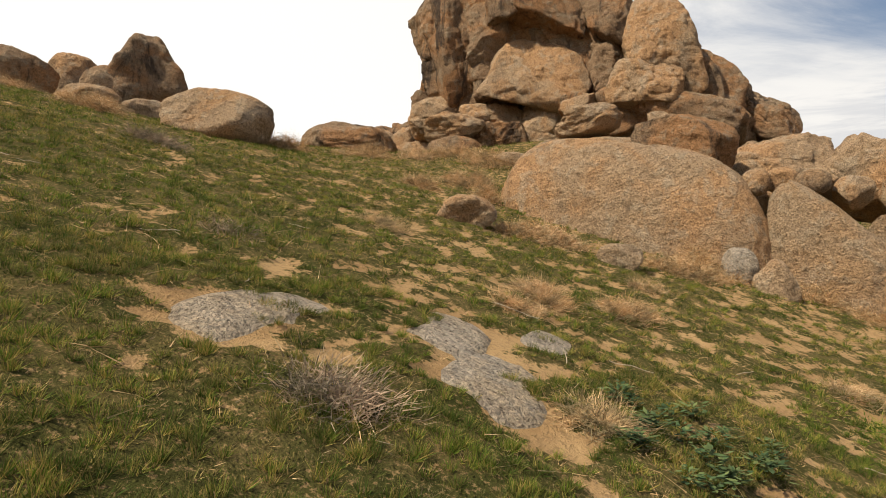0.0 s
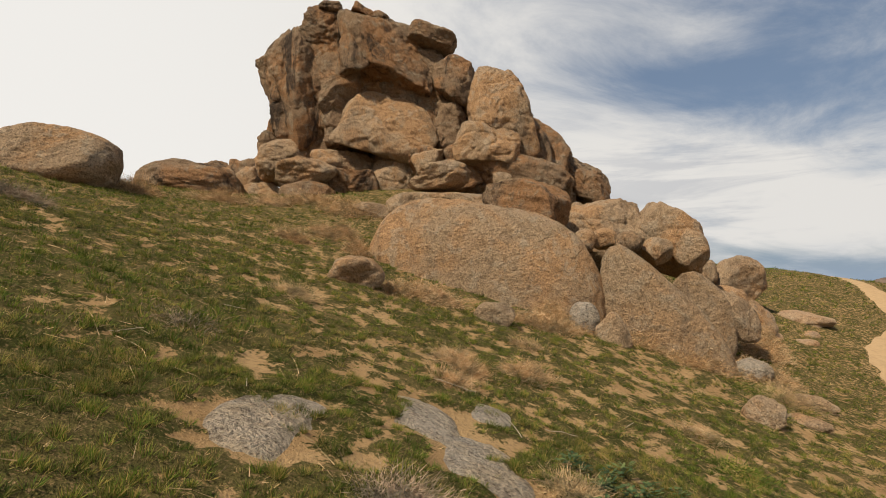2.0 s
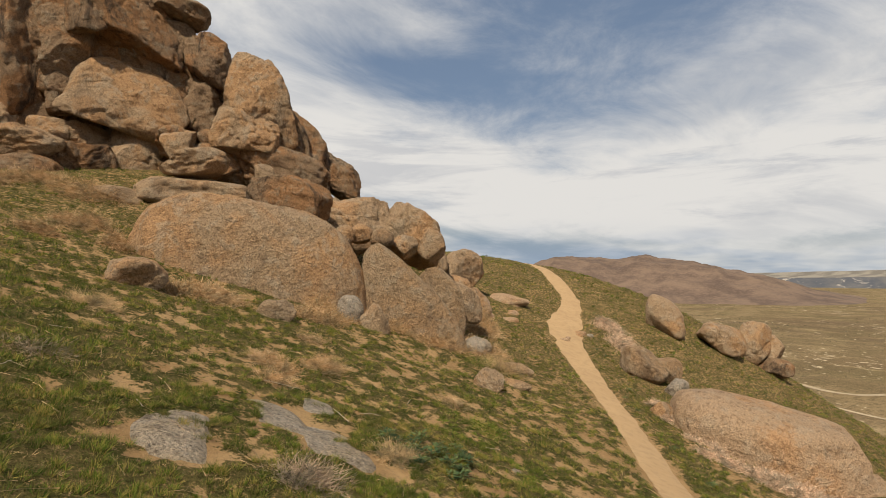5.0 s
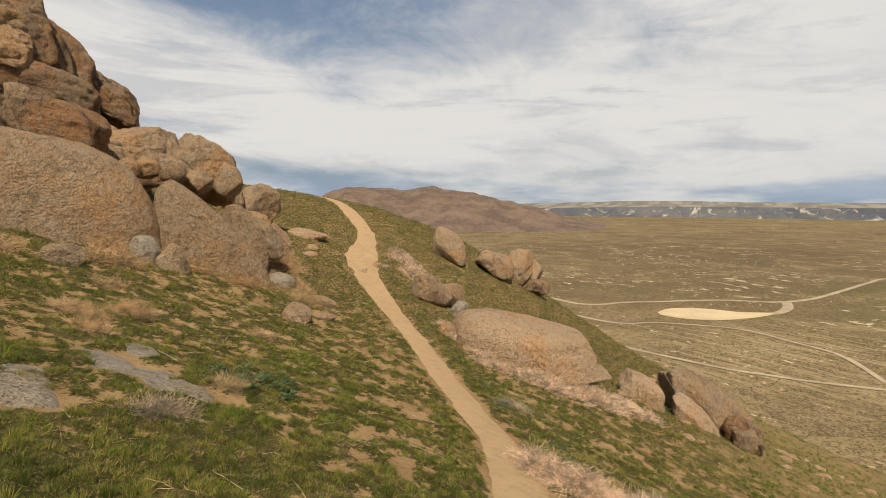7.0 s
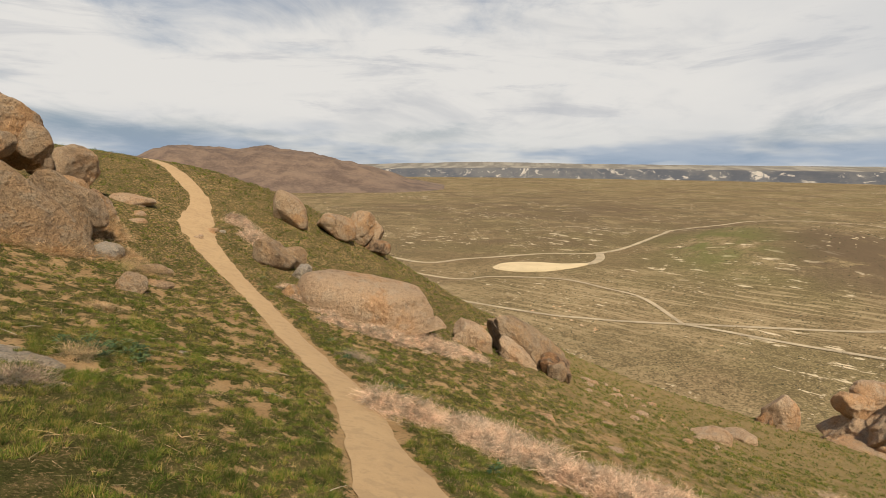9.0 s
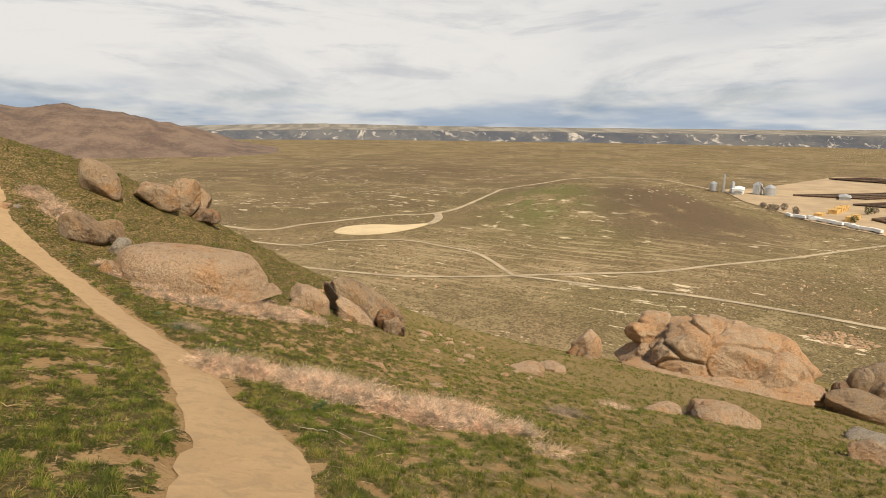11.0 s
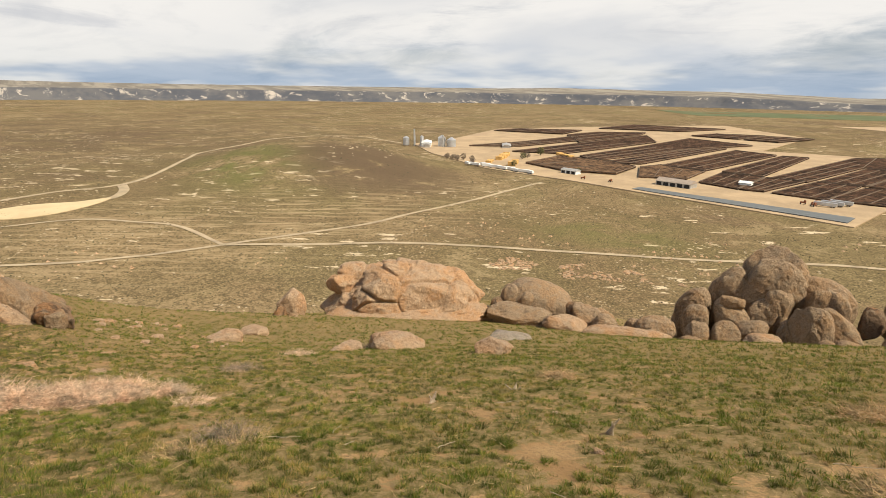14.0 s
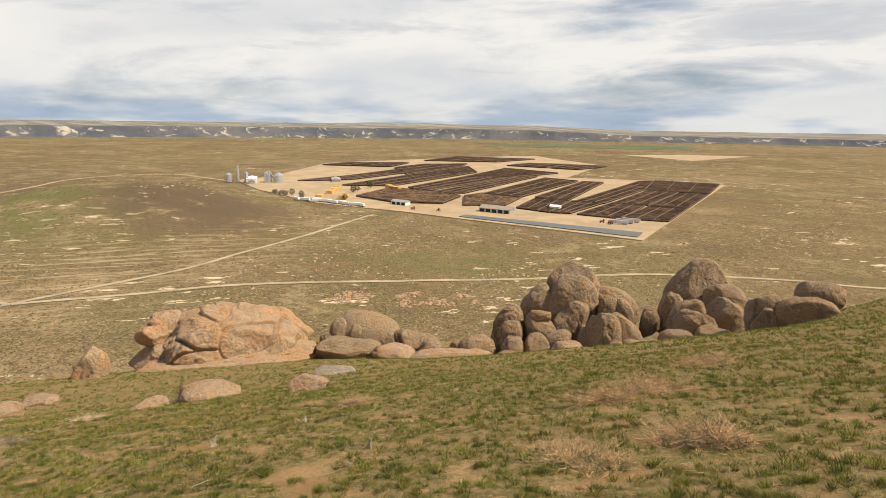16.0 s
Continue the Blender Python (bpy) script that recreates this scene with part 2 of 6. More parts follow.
def vnoise(p, seed=0):
    """Smooth value noise in -1..1 at points p (n, 3)."""
    i = np.floor(p).astype(np.int64)
    f = p - i
    f = f * f * f * (f * (f * 6 - 15) + 10)
    out = np.zeros(len(p))
    for dx in (0, 1):
        for dy in (0, 1):
            for dz in (0, 1):
                wgt = (f[:, 0] if dx else 1 - f[:, 0]) * (f[:, 1] if dy else 1 - f[:, 1]) * (f[:, 2] if dz else 1 - f[:, 2])
                out += wgt * hash3(i[:, 0] + dx, i[:, 1] + dy, i[:, 2] + dz, seed)
    return out * 2 - 1


def fbm(p, octaves=4, gain=0.5, seed=0):
    out, amp, total = np.zeros(len(p)), 1.0, 0.0
    q = p.copy()
    for o in range(octaves):
        out += amp * vnoise(q, seed + o)
        total += amp
        amp *= gain
        q = q * 2.03 + 11.7
    return out / total


def fbm2(x, y, scale, octaves=4, gain=0.5, seed=0):
    x, y = np.atleast_1d(np.asarray(x, float)), np.atleast_1d(np.asarray(y, float))
    return fbm(np.stack([x.ravel() * scale, y.ravel() * scale, np.full(x.size, seed * 3.7)], -1), octaves, gain, seed).reshape(x.shape)


SLOPE = [-0.121, 5.215, 0.512, 0.235, -0.455, -0.143, -8.006, 2.02, 2.597, 0.367, -0.587, -0.098, 2.492, -0.634, -1.671, 2.436, 0.336, -0.513, 0.995, -0.441, -1.099]   # quintic hillside, in units of 25 m
VALLEY = -95.0


def hill(x, y):
    x, y = np.asarray(x, float), np.asarray(y, float)
    r = np.hypot(x, y)
    k = np.where(r > 46, (46 + 8 * np.tanh((r - 46) / 24)) / np.maximum(r, 1e-6), 1.0)
    u, v = x * k / 25, y * k / 25
    h = sum(c * u**i * v**j for c, (i, j) in zip(SLOPE, [(i, j) for i in range(6) for j in range(6 - i)]))
    h = h - 0.75 * np.exp(-(((x - 22) / 10) ** 2) - ((y + 12) / 8) ** 2) - 0.4 * np.exp(-(((x - 1) / 9) ** 2) - ((y + 22) / 9) ** 2)
    h = h + 2.6 * np.exp(-(((x - 8) / 8) ** 2) - ((y - 24) / 6) ** 2)      # the rise on which the tor stands
    h = h - 1.8 * np.exp(-(((x - 37) / 9) ** 2) - ((y - 5) / 9) ** 2) - 1.5 * np.exp(-(((x - 33) / 8) ** 2) - ((y + 7) / 8) ** 2)      # the slope breaks off below the path
    shoulder = 43 + 13 / (1 + np.exp((np.degrees(np.arctan2(y, x)) + 18) / 4))
    return h - 0.62 * 2.5 * np.logaddexp(0, (r - shoulder) / 2.5)


def plain_height(x, y):
    x, y = np.asarray(x, float), np.asarray(y, float)
    knoll = 30 * np.exp(-((((x - 680) / 165) ** 2 + ((y + 290) / 120) ** 2) ** 1.3))
    return VALLEY + knoll + 7 * np.exp(-(((x - 800) / 120) ** 2 + ((y + 60) / 90) ** 2))


def ground_z(x, y):
    a, b = hill(x, y), plain_height(x, y)
    return np.maximum(a, b) + 2 * np.log1p(np.exp(-np.abs(a - b) / 2))


TRAIL = [(-7.5, -2.2, 0.5), (-5.2, -1.75, 0.56), (-3.8, -1.5, 0.58), (-2.67, -1.42, 0.56), (-1.72, -1.23, 0.54), (-0.45, -0.90, 0.48), (1.14, -0.10, 0.36), (2.77, 0.61, 0.35), (3.87, 1.14, 0.33), (5.04, 1.81, 0.36),
         (6.96, 3.19, 0.38), (7.74, 3.77, 0.38), (9.9, 5.35, 0.38), (12.14, 7.17, 0.42), (14.42, 9.35, 0.48), (16.99, 11.84, 0.6), (19.62, 14.05, 0.75), (23.76, 16.35, 0.52), (25.95, 18.53, 0.55), (28.5, 21.5, 0.55), (31, 26.0, 0.55)]
# worn spots with little grass: x, y, radius
WORN = [(-1.45, 3.42, 0.42), (-1.75, 3.7, 0.25), (0.38, 3.72, 0.42), (0.25, 4.55, 0.4), (0.65, 3.45, 0.3), (-2.84, 5.19, 0.27), (-1.4, 4.6, 0.22), (-4.28, -7.06, 0.42), (-1.17, -7.5, 0.25), (-2.45, -7.64, 0.25), (-6.0, -13.2, 0.6), (-3.4, -9.7, 0.25), (3.6, 0.2, 0.2)]


def spline(pts, step):
    """A smooth line through pts, sampled about every step metres."""
    pts = np.array(pts, float)
    p = np.vstack([2 * pts[0] - pts[1], pts, 2 * pts[-1] - pts[-2]])
    out = []
    for a, b, c, d in zip(p[:-3], p[1:-2], p[2:-1], p[3:]):
        n = max(2, int(np.hypot(*(c - b)[:2]) / step))
        t = np.linspace(0, 1, n, endpoint=False)[:, None]
        out.append(0.5 * (2 * b + (c - a) * t + (2 * a - 5 * b + 4 * c - d) * t**2 + (3 * b - a - 3 * c + d) * t**3))
    return np.vstack(out + [pts[-1:]])


def plain_roll(x, y):
    """The plain's low swells; the feedlot's yard is level."""
    yard = np.exp(-((((x - 600) / 560) ** 2 + ((y + 1000) / 620) ** 2) ** 3))
    return 2.2 * fbm2(x, y, 0.006, 4, 0.5, 21) * np.clip((np.hypot(x, y) - 150) / 150, 0, 1) * (1 - yard)


TRAIL_LINE = spline(TRAIL, 0.2)


def trail_gap(x, y):
    """How far points lie outside the trail's edge, in metres (negative: on it)."""
    x, y = np.asarray(x, float), np.asarray(y, float)
    best = np.full(x.shape, 1e3)
    near = (x > -9) & (x < 36) & (y > -6) & (y < 28)
    xs, ys = x[near], y[near]
    b = np.full(xs.shape, 1e3)
    for px_, py_, hw in TRAIL_LINE:
        b = np.minimum(b, np.hypot(xs - px_, ys - py_) - hw)
    best[near] = b
    return best


def grass_cover(x, y):
    """How much of the ground is grown over, 0 to 1."""
    a = fbm2(x, y, 0.13, 3, 0.5, 3)
    b = fbm2(x * 0.8 + y * 0.5, y * 1.5 - x * 1.0, 0.75, 3, 0.6, 9)
    c = fbm2(x * 0.9 + y * 0.3, y * 1.2 - x * 0.5, 3.8, 3, 0.6, 14)
    g = 0.66 - 0.016 * np.clip(x, -3, 12) + 0.16 * a + 0.30 * b + 1.35 * c
    g = g + 0.36 * np.clip(-0.9 - x, 0, 1) * np.clip(y, 0, 1) * np.clip(8 - y, 0, 1)
    g = g + 0.45 * np.exp(-(((x + 1.4) / 1.5) ** 2) - ((y - 2.3) / 0.8) ** 2)
    for wx, wy, wr in WORN:
        g = g - 0.85 * np.exp(-((np.hypot(x - wx, y - wy) / wr) ** 4))
    gap = trail_gap(x, y)
    verge = 0.35 * np.exp(-(((gap - 0.7) / 0.5) ** 2)) * (y < 0.55 * x + 0.2)
    return np.clip(g + verge, 0, 1) * np.clip((gap + 0.14 * c) / 0.22, 0, 1)


def mesh_object(name, verts, faces, mat, smooth=True, parent=None):
    me = bpy.data.meshes.new(name)
    verts = np.asarray(verts, np.float32)
    faces = np.asarray(faces, np.int32)
    k = faces.shape[1]
    me.vertices.add(len(verts))
    me.vertices.foreach_set("co", verts.ravel())
    me.loops.add(faces.size)
    me.loops.foreach_set("vertex_index", faces.ravel())
    me.polygons.add(len(faces))
    me.polygons.foreach_set("loop_start", np.arange(0, faces.size, k, dtype=np.int32))
    me.polygons.foreach_set("loop_total", np.full(len(faces), k, np.int32))
    me.polygons.foreach_set("use_smooth", np.full(len(faces), smooth))
    me.update(calc_edges=True)
    me.materials.append(mat)
    ob = new(name, me)
    if parent is not None:
        ob.parent = parent
    return ob


def grid_faces(nu, nv):
    i = np.arange((nu - 1) * (nv - 1))
    a = (i // (nv - 1)) * nv + i % (nv - 1)
    return np.stack([a, a + nv, a + nv + 1, a + 1], -1)


def make_ground():
    n, s = 540, 3.2
    k = math.asinh(4900 / s)
    u = s * np.sinh(k * np.linspace(-1, 1, n))
    x, y = np.meshgrid(u - 2.0, u + 1.0, indexing="ij")
    z = ground_z(x, y)
    r = np.hypot(x, y)
    near = r < 140
    cover = np.zeros(x.shape)
    cover[near] = grass_cover(x[near], y[near])
    lumps = np.zeros(x.shape)
    lumps[near] = 0.10 * fbm2(x[near], y[near], 0.5, 4, 0.55, 5) + 0.05 * (cover[near] - 0.5)
    gap = trail_gap(x, y)
    z = z + lumps * np.clip((gap + 0.1) / 0.5, 0.15, 1) - 0.06 * np.clip(1 - gap / 0.25, 0, 1)
    roll = np.zeros(x.shape)
    away = r > 150
    roll[away] = plain_roll(x[away], y[away])
    z = z + roll
    ob = mesh_object("ground", np.stack([x, y, z], -1).reshape(-1, 3), grid_faces(n, n), GROUND)
    bare = np.exp(-((((x - 560) / 120) ** 2 + ((y + 305) / 85) ** 2) ** 2)) + 0.5 * np.exp(-((((x - 1300) / 700) ** 2 + ((y + 60) / 500) ** 2) ** 2))
    ruts = np.exp(-((((x - 430) / 130) ** 2 + ((y + 70) / 150) ** 2) ** 2)) + 0.8 * np.exp(-((((x - 420) / 90) ** 2 + ((y + 260) / 160) ** 2) ** 2))
    lush = np.exp(-((((x - 640) / 110) ** 2 + ((y + 195) / 60) ** 2) ** 1.2)) + 0.5 * np.exp(-((((x - 250) / 60) ** 2 + ((y + 330) / 50) ** 2) ** 1.2))
    cover = cover + (0.52 - cover) * np.clip((r - 9) / 10, 0, 0.85)      # small patches are left to the tufts farther off
    for name, v in (("grass", cover), ("dry", np.clip((-y - 0.5) / 4, 0, 1)), ("plain", np.clip((-z - 30) / 30, 0, 1)), ("bare", bare), ("ruts", ruts), ("lush", lush)):
        ob.data.attributes.new(name, "FLOAT", "POINT").data.foreach_set("value", v.ravel().astype(np.float32))
    return tagged(ob, "grassy hillside falling to a wide olive-brown plain", "ground", kind="structure")


make_ground()


def strip(name, line, mat, lift, lanes=4, ragged=0.0, seed=0):
    """A strip of earth along a line of (x, y, half width), laid on the ground."""
    line = np.asarray(line)
    d = np.gradient(line[:, :2], axis=0)
    d /= np.maximum(np.linalg.norm(d, axis=1), 1e-6)[:, None]
    side = np.stack([-d[:, 1], d[:, 0]], -1)
    k = np.arange(len(line))
    rows = []
    for j in range(lanes + 1):
        o = 2 * j / lanes - 1
        wob = line[:, 2] * (1 + ragged * fbm2(k * 0.35, np.full(len(k), 7.0 * np.sign(o)), 1.0, 3, 0.6, seed))
        rows.append(line[:, :2] + side * (o * wob)[:, None])
    p = np.stack(rows, 1)
    x, y = p[..., 0], p[..., 1]
    z = ground_z(x, y) + lift(x, y, np.linspace(-1, 1, lanes + 1)[None, :])
    return mesh_object(name, np.stack([x, y, z], -1).reshape(-1, 3), grid_faces(len(line), lanes + 1), mat)


def trail_lift(x, y, o):
    return -0.015 + 0.012 * fbm2(x, y, 1.6, 3, 0.5, 31) - 0.03 * np.abs(o) ** 3 + 0.0 * x


tagged(strip("trail", TRAIL_LINE, PATH_SAND, trail_lift, 8, 0.28, 2), "narrow trodden footpath of pale sand", "footpath", kind="structure")


def track(pts, half, name="dirt_track", mat=ROAD_DIRT, label="pale two-rut dirt track across the plain", seed=0):
    line = spline([(*p, half) for p in pts], 9.0)
    ob = strip(name, line, mat, lambda x, y, o: 0.32 + plain_roll(x, y), 2, 0.3, seed)
    return tagged(ob, label, "dirt road", kind="structure")


track([(700, 500), (600, 200), (549, 111), (576, 76), (594, 44), (626, -9), (636, -62), (675, -103), (780, -160), (891, -205), (1026, -318), (1092, -385), (1116, -480), (1063, -546), (976, -551), (880, -548)], 3.0, label="pale gravel road winding over the plain")
track([(640, -68), (606, -66), (574, -54), (557, -25)], 4.5, label="pale loop of gravel road beside the sand pad", seed=2)
track([(520, 150), (474, 68), (491, 38), (490, -21), (456, -60), (425, -80), (361, -92)], 1.9, seed=3)
track([(440, 130), (373, 10), (363, -37), (361, -92)], 1.9, seed=4)
track([(361, -92), (331, -138), (304, -187), (271, -229), (224, -277), (182, -319), (116, -393), (37, -437), (-11, -454), (-120, -520), (-400, -640)], 2.1, seed=5)
track([(361, -92), (360, -150), (361, -195), (380, -257), (400, -330), (425, -400), (440, -450)], 2.0, seed=6, label="faint broad wheel track at the knoll's foot")

# ---------------------------------------------------------------- rocks
SPHERES = {}


def sphere(level):
    if level not in SPHERES:
        bm = bmesh.new()
        bmesh.ops.create_icosphere(bm, subdivisions=level, radius=1.0)
        bm.verts.ensure_lookup_table()
        SPHERES[level] = (np.array([v.co for v in bm.verts]), np.array([[v.index for v in f.verts] for f in bm.faces]))
        bm.free()
    return SPHERES[level]


def boulder(c, r, yaw, seed, box=2.6, cuts=6, rough=0.10, tilt=0.0, taper=0.0, cracks=0.0, name="boulder", mat=None, level=0, crag=1.0, soft=0.03, parent=None,
            lay=False, shear=0.0, joints=0, groove=0.06, base=0.0, sharp=0.9,
            label="rounded tan granite boulder on the grassy slope", category="boulder", group=""):
    """A weathered granite boulder that fills the box of half sizes r about c, turned by yaw."""
    level = level or (6 if max(r) > 0.05 * math.hypot(c[0] + 4, c[1] + 1) else 5)
    d, faces = sphere(level)
    rng = np.random.default_rng(seed)
    rad = (np.abs(d) ** box).sum(1) ** (-1 / box)
    for _ in range(cuts):
        nrm = rng.normal(size=3)
        nrm /= np.linalg.norm(nrm)
        dist = rng.uniform(0.66, 0.98)
        dot = d @ nrm
        lim = dist / np.maximum(dot, 1e-3)
        s = soft
        rad = np.where(dot > 0.05, -s * np.logaddexp(-rad / s, -lim / s), rad)
    off = rng.uniform(-50, 50, 3)
    rad = rad * (1 + rough * 1.6 * fbm(d * 1.3 + off, 3, 0.5, seed) + rough * 0.55 * fbm(d * 4.2 + off, 4, 0.55, seed + 7))
    if cracks:
        for _ in range(3):
            nrm = rng.normal(size=3) * (1, 1, 0.8)
            nrm /= np.linalg.norm(nrm)
            g = d @ nrm + 0.18 * fbm(d * 2 + off, 3, 0.5, seed + 3) + rng.uniform(-0.4, 0.4)
            rad = rad * (1 - cracks * np.exp(-((g / 0.035) ** 2)))
    p = d * rad[:, None]
    if joints:                               # split into fitted blocks by open joints
        q = p * np.array(r) / min(r) + 0.10 * np.stack([fbm(d * 3 + off + 9 * i, 2, 0.5, seed + 40 + i) for i in range(3)], -1)
        far = np.stack([np.linalg.norm((q - s_) * (1, 1, sharp), axis=1) for s_ in q[rng.choice(len(q), joints, replace=False)]], 1)
        two = np.partition(far, 1, axis=1)
        g = two[:, 1] - two[:, 0]
        step = rng.uniform(-1, 1, joints)[far.argmin(1)]
        p = p * (1 + min(0.055, groove) * step * np.clip(g / 0.05, 0, 1) - groove * np.exp(-((g / 0.035) ** 2)))[:, None]
    if shear:
        p[:, 2] -= shear * p[:, 0]
    if base:                                 # flat underside
        p[:, 2] = np.maximum(p[:, 2], p[:, 2].min() + base * np.ptp(p[:, 2]) + 0.06 * fbm(d * 6 + off, 3, 0.6, seed + 5))
    if taper:
        p[:, :2] *= (1 - taper * (p[:, 2:3] + 1) / 2)
    r = np.array(r, float)
    p = p * r
    a = radians(tilt)
    p = np.stack([p[:, 0] * math.cos(a) + p[:, 2] * math.sin(a), p[:, 1], -p[:, 0] * math.sin(a) + p[:, 2] * math.cos(a)], -1)
    lo, hi = p.min(0), p.max(0)
    p = (p - (lo + hi) / 2) / ((hi - lo) / 2) * r
    out = d / np.linalg.norm(d / r, axis=1)[:, None]
    out = (p / r**2)
    out /= np.linalg.norm(out, axis=1)[:, None]
    size = r.min()
    k = min(1.0, size) * crag
    ridge = 1 - 2 * np.abs(fbm(p * 0.9 + off, 3, 0.55, seed + 17))
    p = p + out * k * (0.055 * fbm(p * 1.4 + off, 5, 0.62, seed + 11) - 0.16 * (crag - 0.6) * np.clip(ridge - 0.72, 0, 1) + 0.020 * fbm(p * 7 + off, 3, 0.6, seed + 13))[:, None]
    ob = mesh_object(name, p, faces, mat or ROCK, parent=parent)
    ob.matrix_basis = pose(*c, 0, 0, yaw)
    if lay:                                  # lies along the slope
        gx = float(ground_z(c[0] + 0.5, c[1]) - ground_z(c[0] - 0.5, c[1]))
        gy = float(ground_z(c[0], c[1] + 0.5) - ground_z(c[0], c[1] - 0.5))
        ob.matrix_basis = Matrix.Translation(c) @ Vector((-gx, -gy, 1)).to_track_quat("Z", "Y").to_matrix().to_4x4() @ pose(0, 0, 0, 0, 0, yaw)
    if parent is None:
        tagged(ob, label, category, group)
    return ob

# the tall tor: blocks of granite heaped on one another
tor = tagged(new("rock_tor"), "tall weathered granite tor of stacked, cracked brown blocks", "rock tor")
boulder((2.47, 26.68, 10.82), (3.54, 1.77, 3.78), -9, 1050, name='block', parent=tor, mat=ROCK_DARK, crag=1.6, soft=0.012, rough=0.11, cuts=7, box=4, taper=0.1, joints=26, groove=0.06, level=7)
boulder((6.21, 25.51, 10.83), (3.14, 1.57, 3.73), -17, 1051, name='block', parent=tor, mat=ROCK_DARK, crag=1.6, soft=0.012, rough=0.11, cuts=7, box=4.5, shear=0.75, joints=22, groove=0.06, level=7)
boulder((9.26, 22.17, 7.96), (2.54, 1.27, 2.64), -26, 1052, name='block', parent=tor, mat=ROCK_DARK, crag=1.6, soft=0.012, rough=0.11, cuts=6, box=5, shear=0.8, joints=16, groove=0.05)
boulder((0.02, 26.81, 11.54), (1.88, 1.31, 3.29), -4, 1001, name='block', parent=tor, mat=ROCK_DARK, crag=1.6, soft=0.012, rough=0.10, cuts=8, box=4.1, tilt=-24, taper=-0.3, joints=10, groove=0.05)
boulder((1.73, 26.28, 14.09), (1.47, 1.18, 1.33), -7, 1002, name='block', parent=tor, mat=ROCK_DARK, crag=1.6, soft=0.012, rough=0.10, cuts=5, box=3.4, joints=7, groove=0.05)
boulder((1.49, 25.62, 15.08), (0.57, 0.51, 0.27), -7, 1003, name='block', parent=tor, mat=ROCK_DARK, crag=1.6, soft=0.012, rough=0.10, cuts=4, box=3.2, groove=0.05, joints=4)
boulder((2.97, 25.59, 15.15), (0.56, 0.50, 0.37), -10, 1004, name='block', parent=tor, mat=ROCK_DARK, crag=1.6, soft=0.012, rough=0.10, cuts=6, tilt=25, box=4.1, groove=0.05, joints=4)
boulder((3.66, 25.39, 14.82), (0.59, 0.48, 0.40), -12, 1005, name='block', parent=tor, mat=ROCK_DARK, crag=1.6, soft=0.012, rough=0.10, cuts=6, tilt=25, box=4.1, groove=0.05, joints=4)
boulder((4.06, 25.23, 12.78), (2.25, 1.57, 2.27), -13, 1006, name='block', parent=tor, mat=ROCK_DARK, crag=1.6, soft=0.012, rough=0.10, cuts=7, box=4.3, shear=0.35, joints=8, groove=0.05)
boulder((2.43, 24.60, 12.66), (0.76, 0.61, 0.96), -9, 1007, name='block', parent=tor, mat=ROCK_DARK, crag=1.6, soft=0.012, rough=0.10, cuts=6, box=3.8, joints=7, groove=0.05)
boulder((1.90, 25.59, 11.45), (1.01, 0.81, 1.59), -8, 1008, name='block', parent=tor, mat=ROCK_DARK, crag=1.6, soft=0.012, rough=0.10, cuts=8, box=4.6, joints=10, groove=0.05)
boulder((1.98, 25.95, 10.00), (0.98, 0.78, 0.81), -8, 1009, name='block', parent=tor, mat=ROCK_DARK, crag=1.6, soft=0.012, rough=0.10, cuts=8, box=4.3, joints=7, groove=0.05)
boulder((1.82, 25.68, 9.20), (0.55, 0.50, 0.74), -8, 1010, name='block', parent=tor, mat=ROCK_DARK, crag=1.6, soft=0.012, rough=0.10, cuts=5, joints=6, box=3.2, groove=0.05)
boulder((3.92, 25.04, 9.42), (2.42, 1.33, 1.78), -12, 1011, name='block', parent=tor, mat=ROCK, crag=1.5, soft=0.012, rough=0.10, cuts=3, box=4.3, taper=0.55, shear=0.1, joints=3, groove=0.012)
boulder((5.85, 25.27, 9.87), (1.29, 0.90, 1.94), -16, 1012, name='block', parent=tor, mat=ROCK_DARK, crag=1.6, soft=0.012, rough=0.10, cuts=8, box=4.9, taper=0.2, joints=9, groove=0.05)
boulder((7.25, 25.01, 10.65), (1.71, 1.20, 2.96), -19, 1013, name='block', parent=tor, mat=ROCK_DARK, crag=1.6, soft=0.012, rough=0.10, cuts=8, box=4.5, shear=0.7, joints=13, groove=0.05)
boulder((6.98, 23.86, 11.58), (1.08, 0.75, 1.30), -20, 1014, name='block', parent=tor, mat=ROCK_DARK, crag=1.6, soft=0.012, rough=0.10, cuts=7, box=4.3, shear=0.45, tilt=10, joints=8, groove=0.05)
boulder((6.71, 24.24, 9.48), (1.24, 0.87, 1.50), -19, 1015, name='block', parent=tor, mat=ROCK_DARK, crag=1.6, soft=0.012, rough=0.10, cuts=8, box=4.3, shear=0.3, joints=9, groove=0.05)
boulder((5.97, 24.42, 13.71), (1.22, 0.86, 0.76), -17, 1016, name='block', parent=tor, mat=ROCK_DARK, crag=1.6, soft=0.012, rough=0.10, cuts=7, box=4.6, tilt=28, joints=7, groove=0.05)
boulder((8.23, 21.40, 9.49), (1.51, 1.06, 2.07), -24, 1017, name='block', parent=tor, mat=ROCK, crag=1.5, soft=0.012, rough=0.10, cuts=4, box=3.9, taper=0.5, shear=0.16, joints=2, groove=0.02)
boulder((9.66, 21.91, 7.77), (1.23, 0.99, 2.64), -27, 1018, name='block', parent=tor, mat=ROCK_DARK, crag=1.6, soft=0.012, rough=0.10, cuts=6, box=4.6, shear=0.5, taper=0.15, joints=8, groove=0.05)
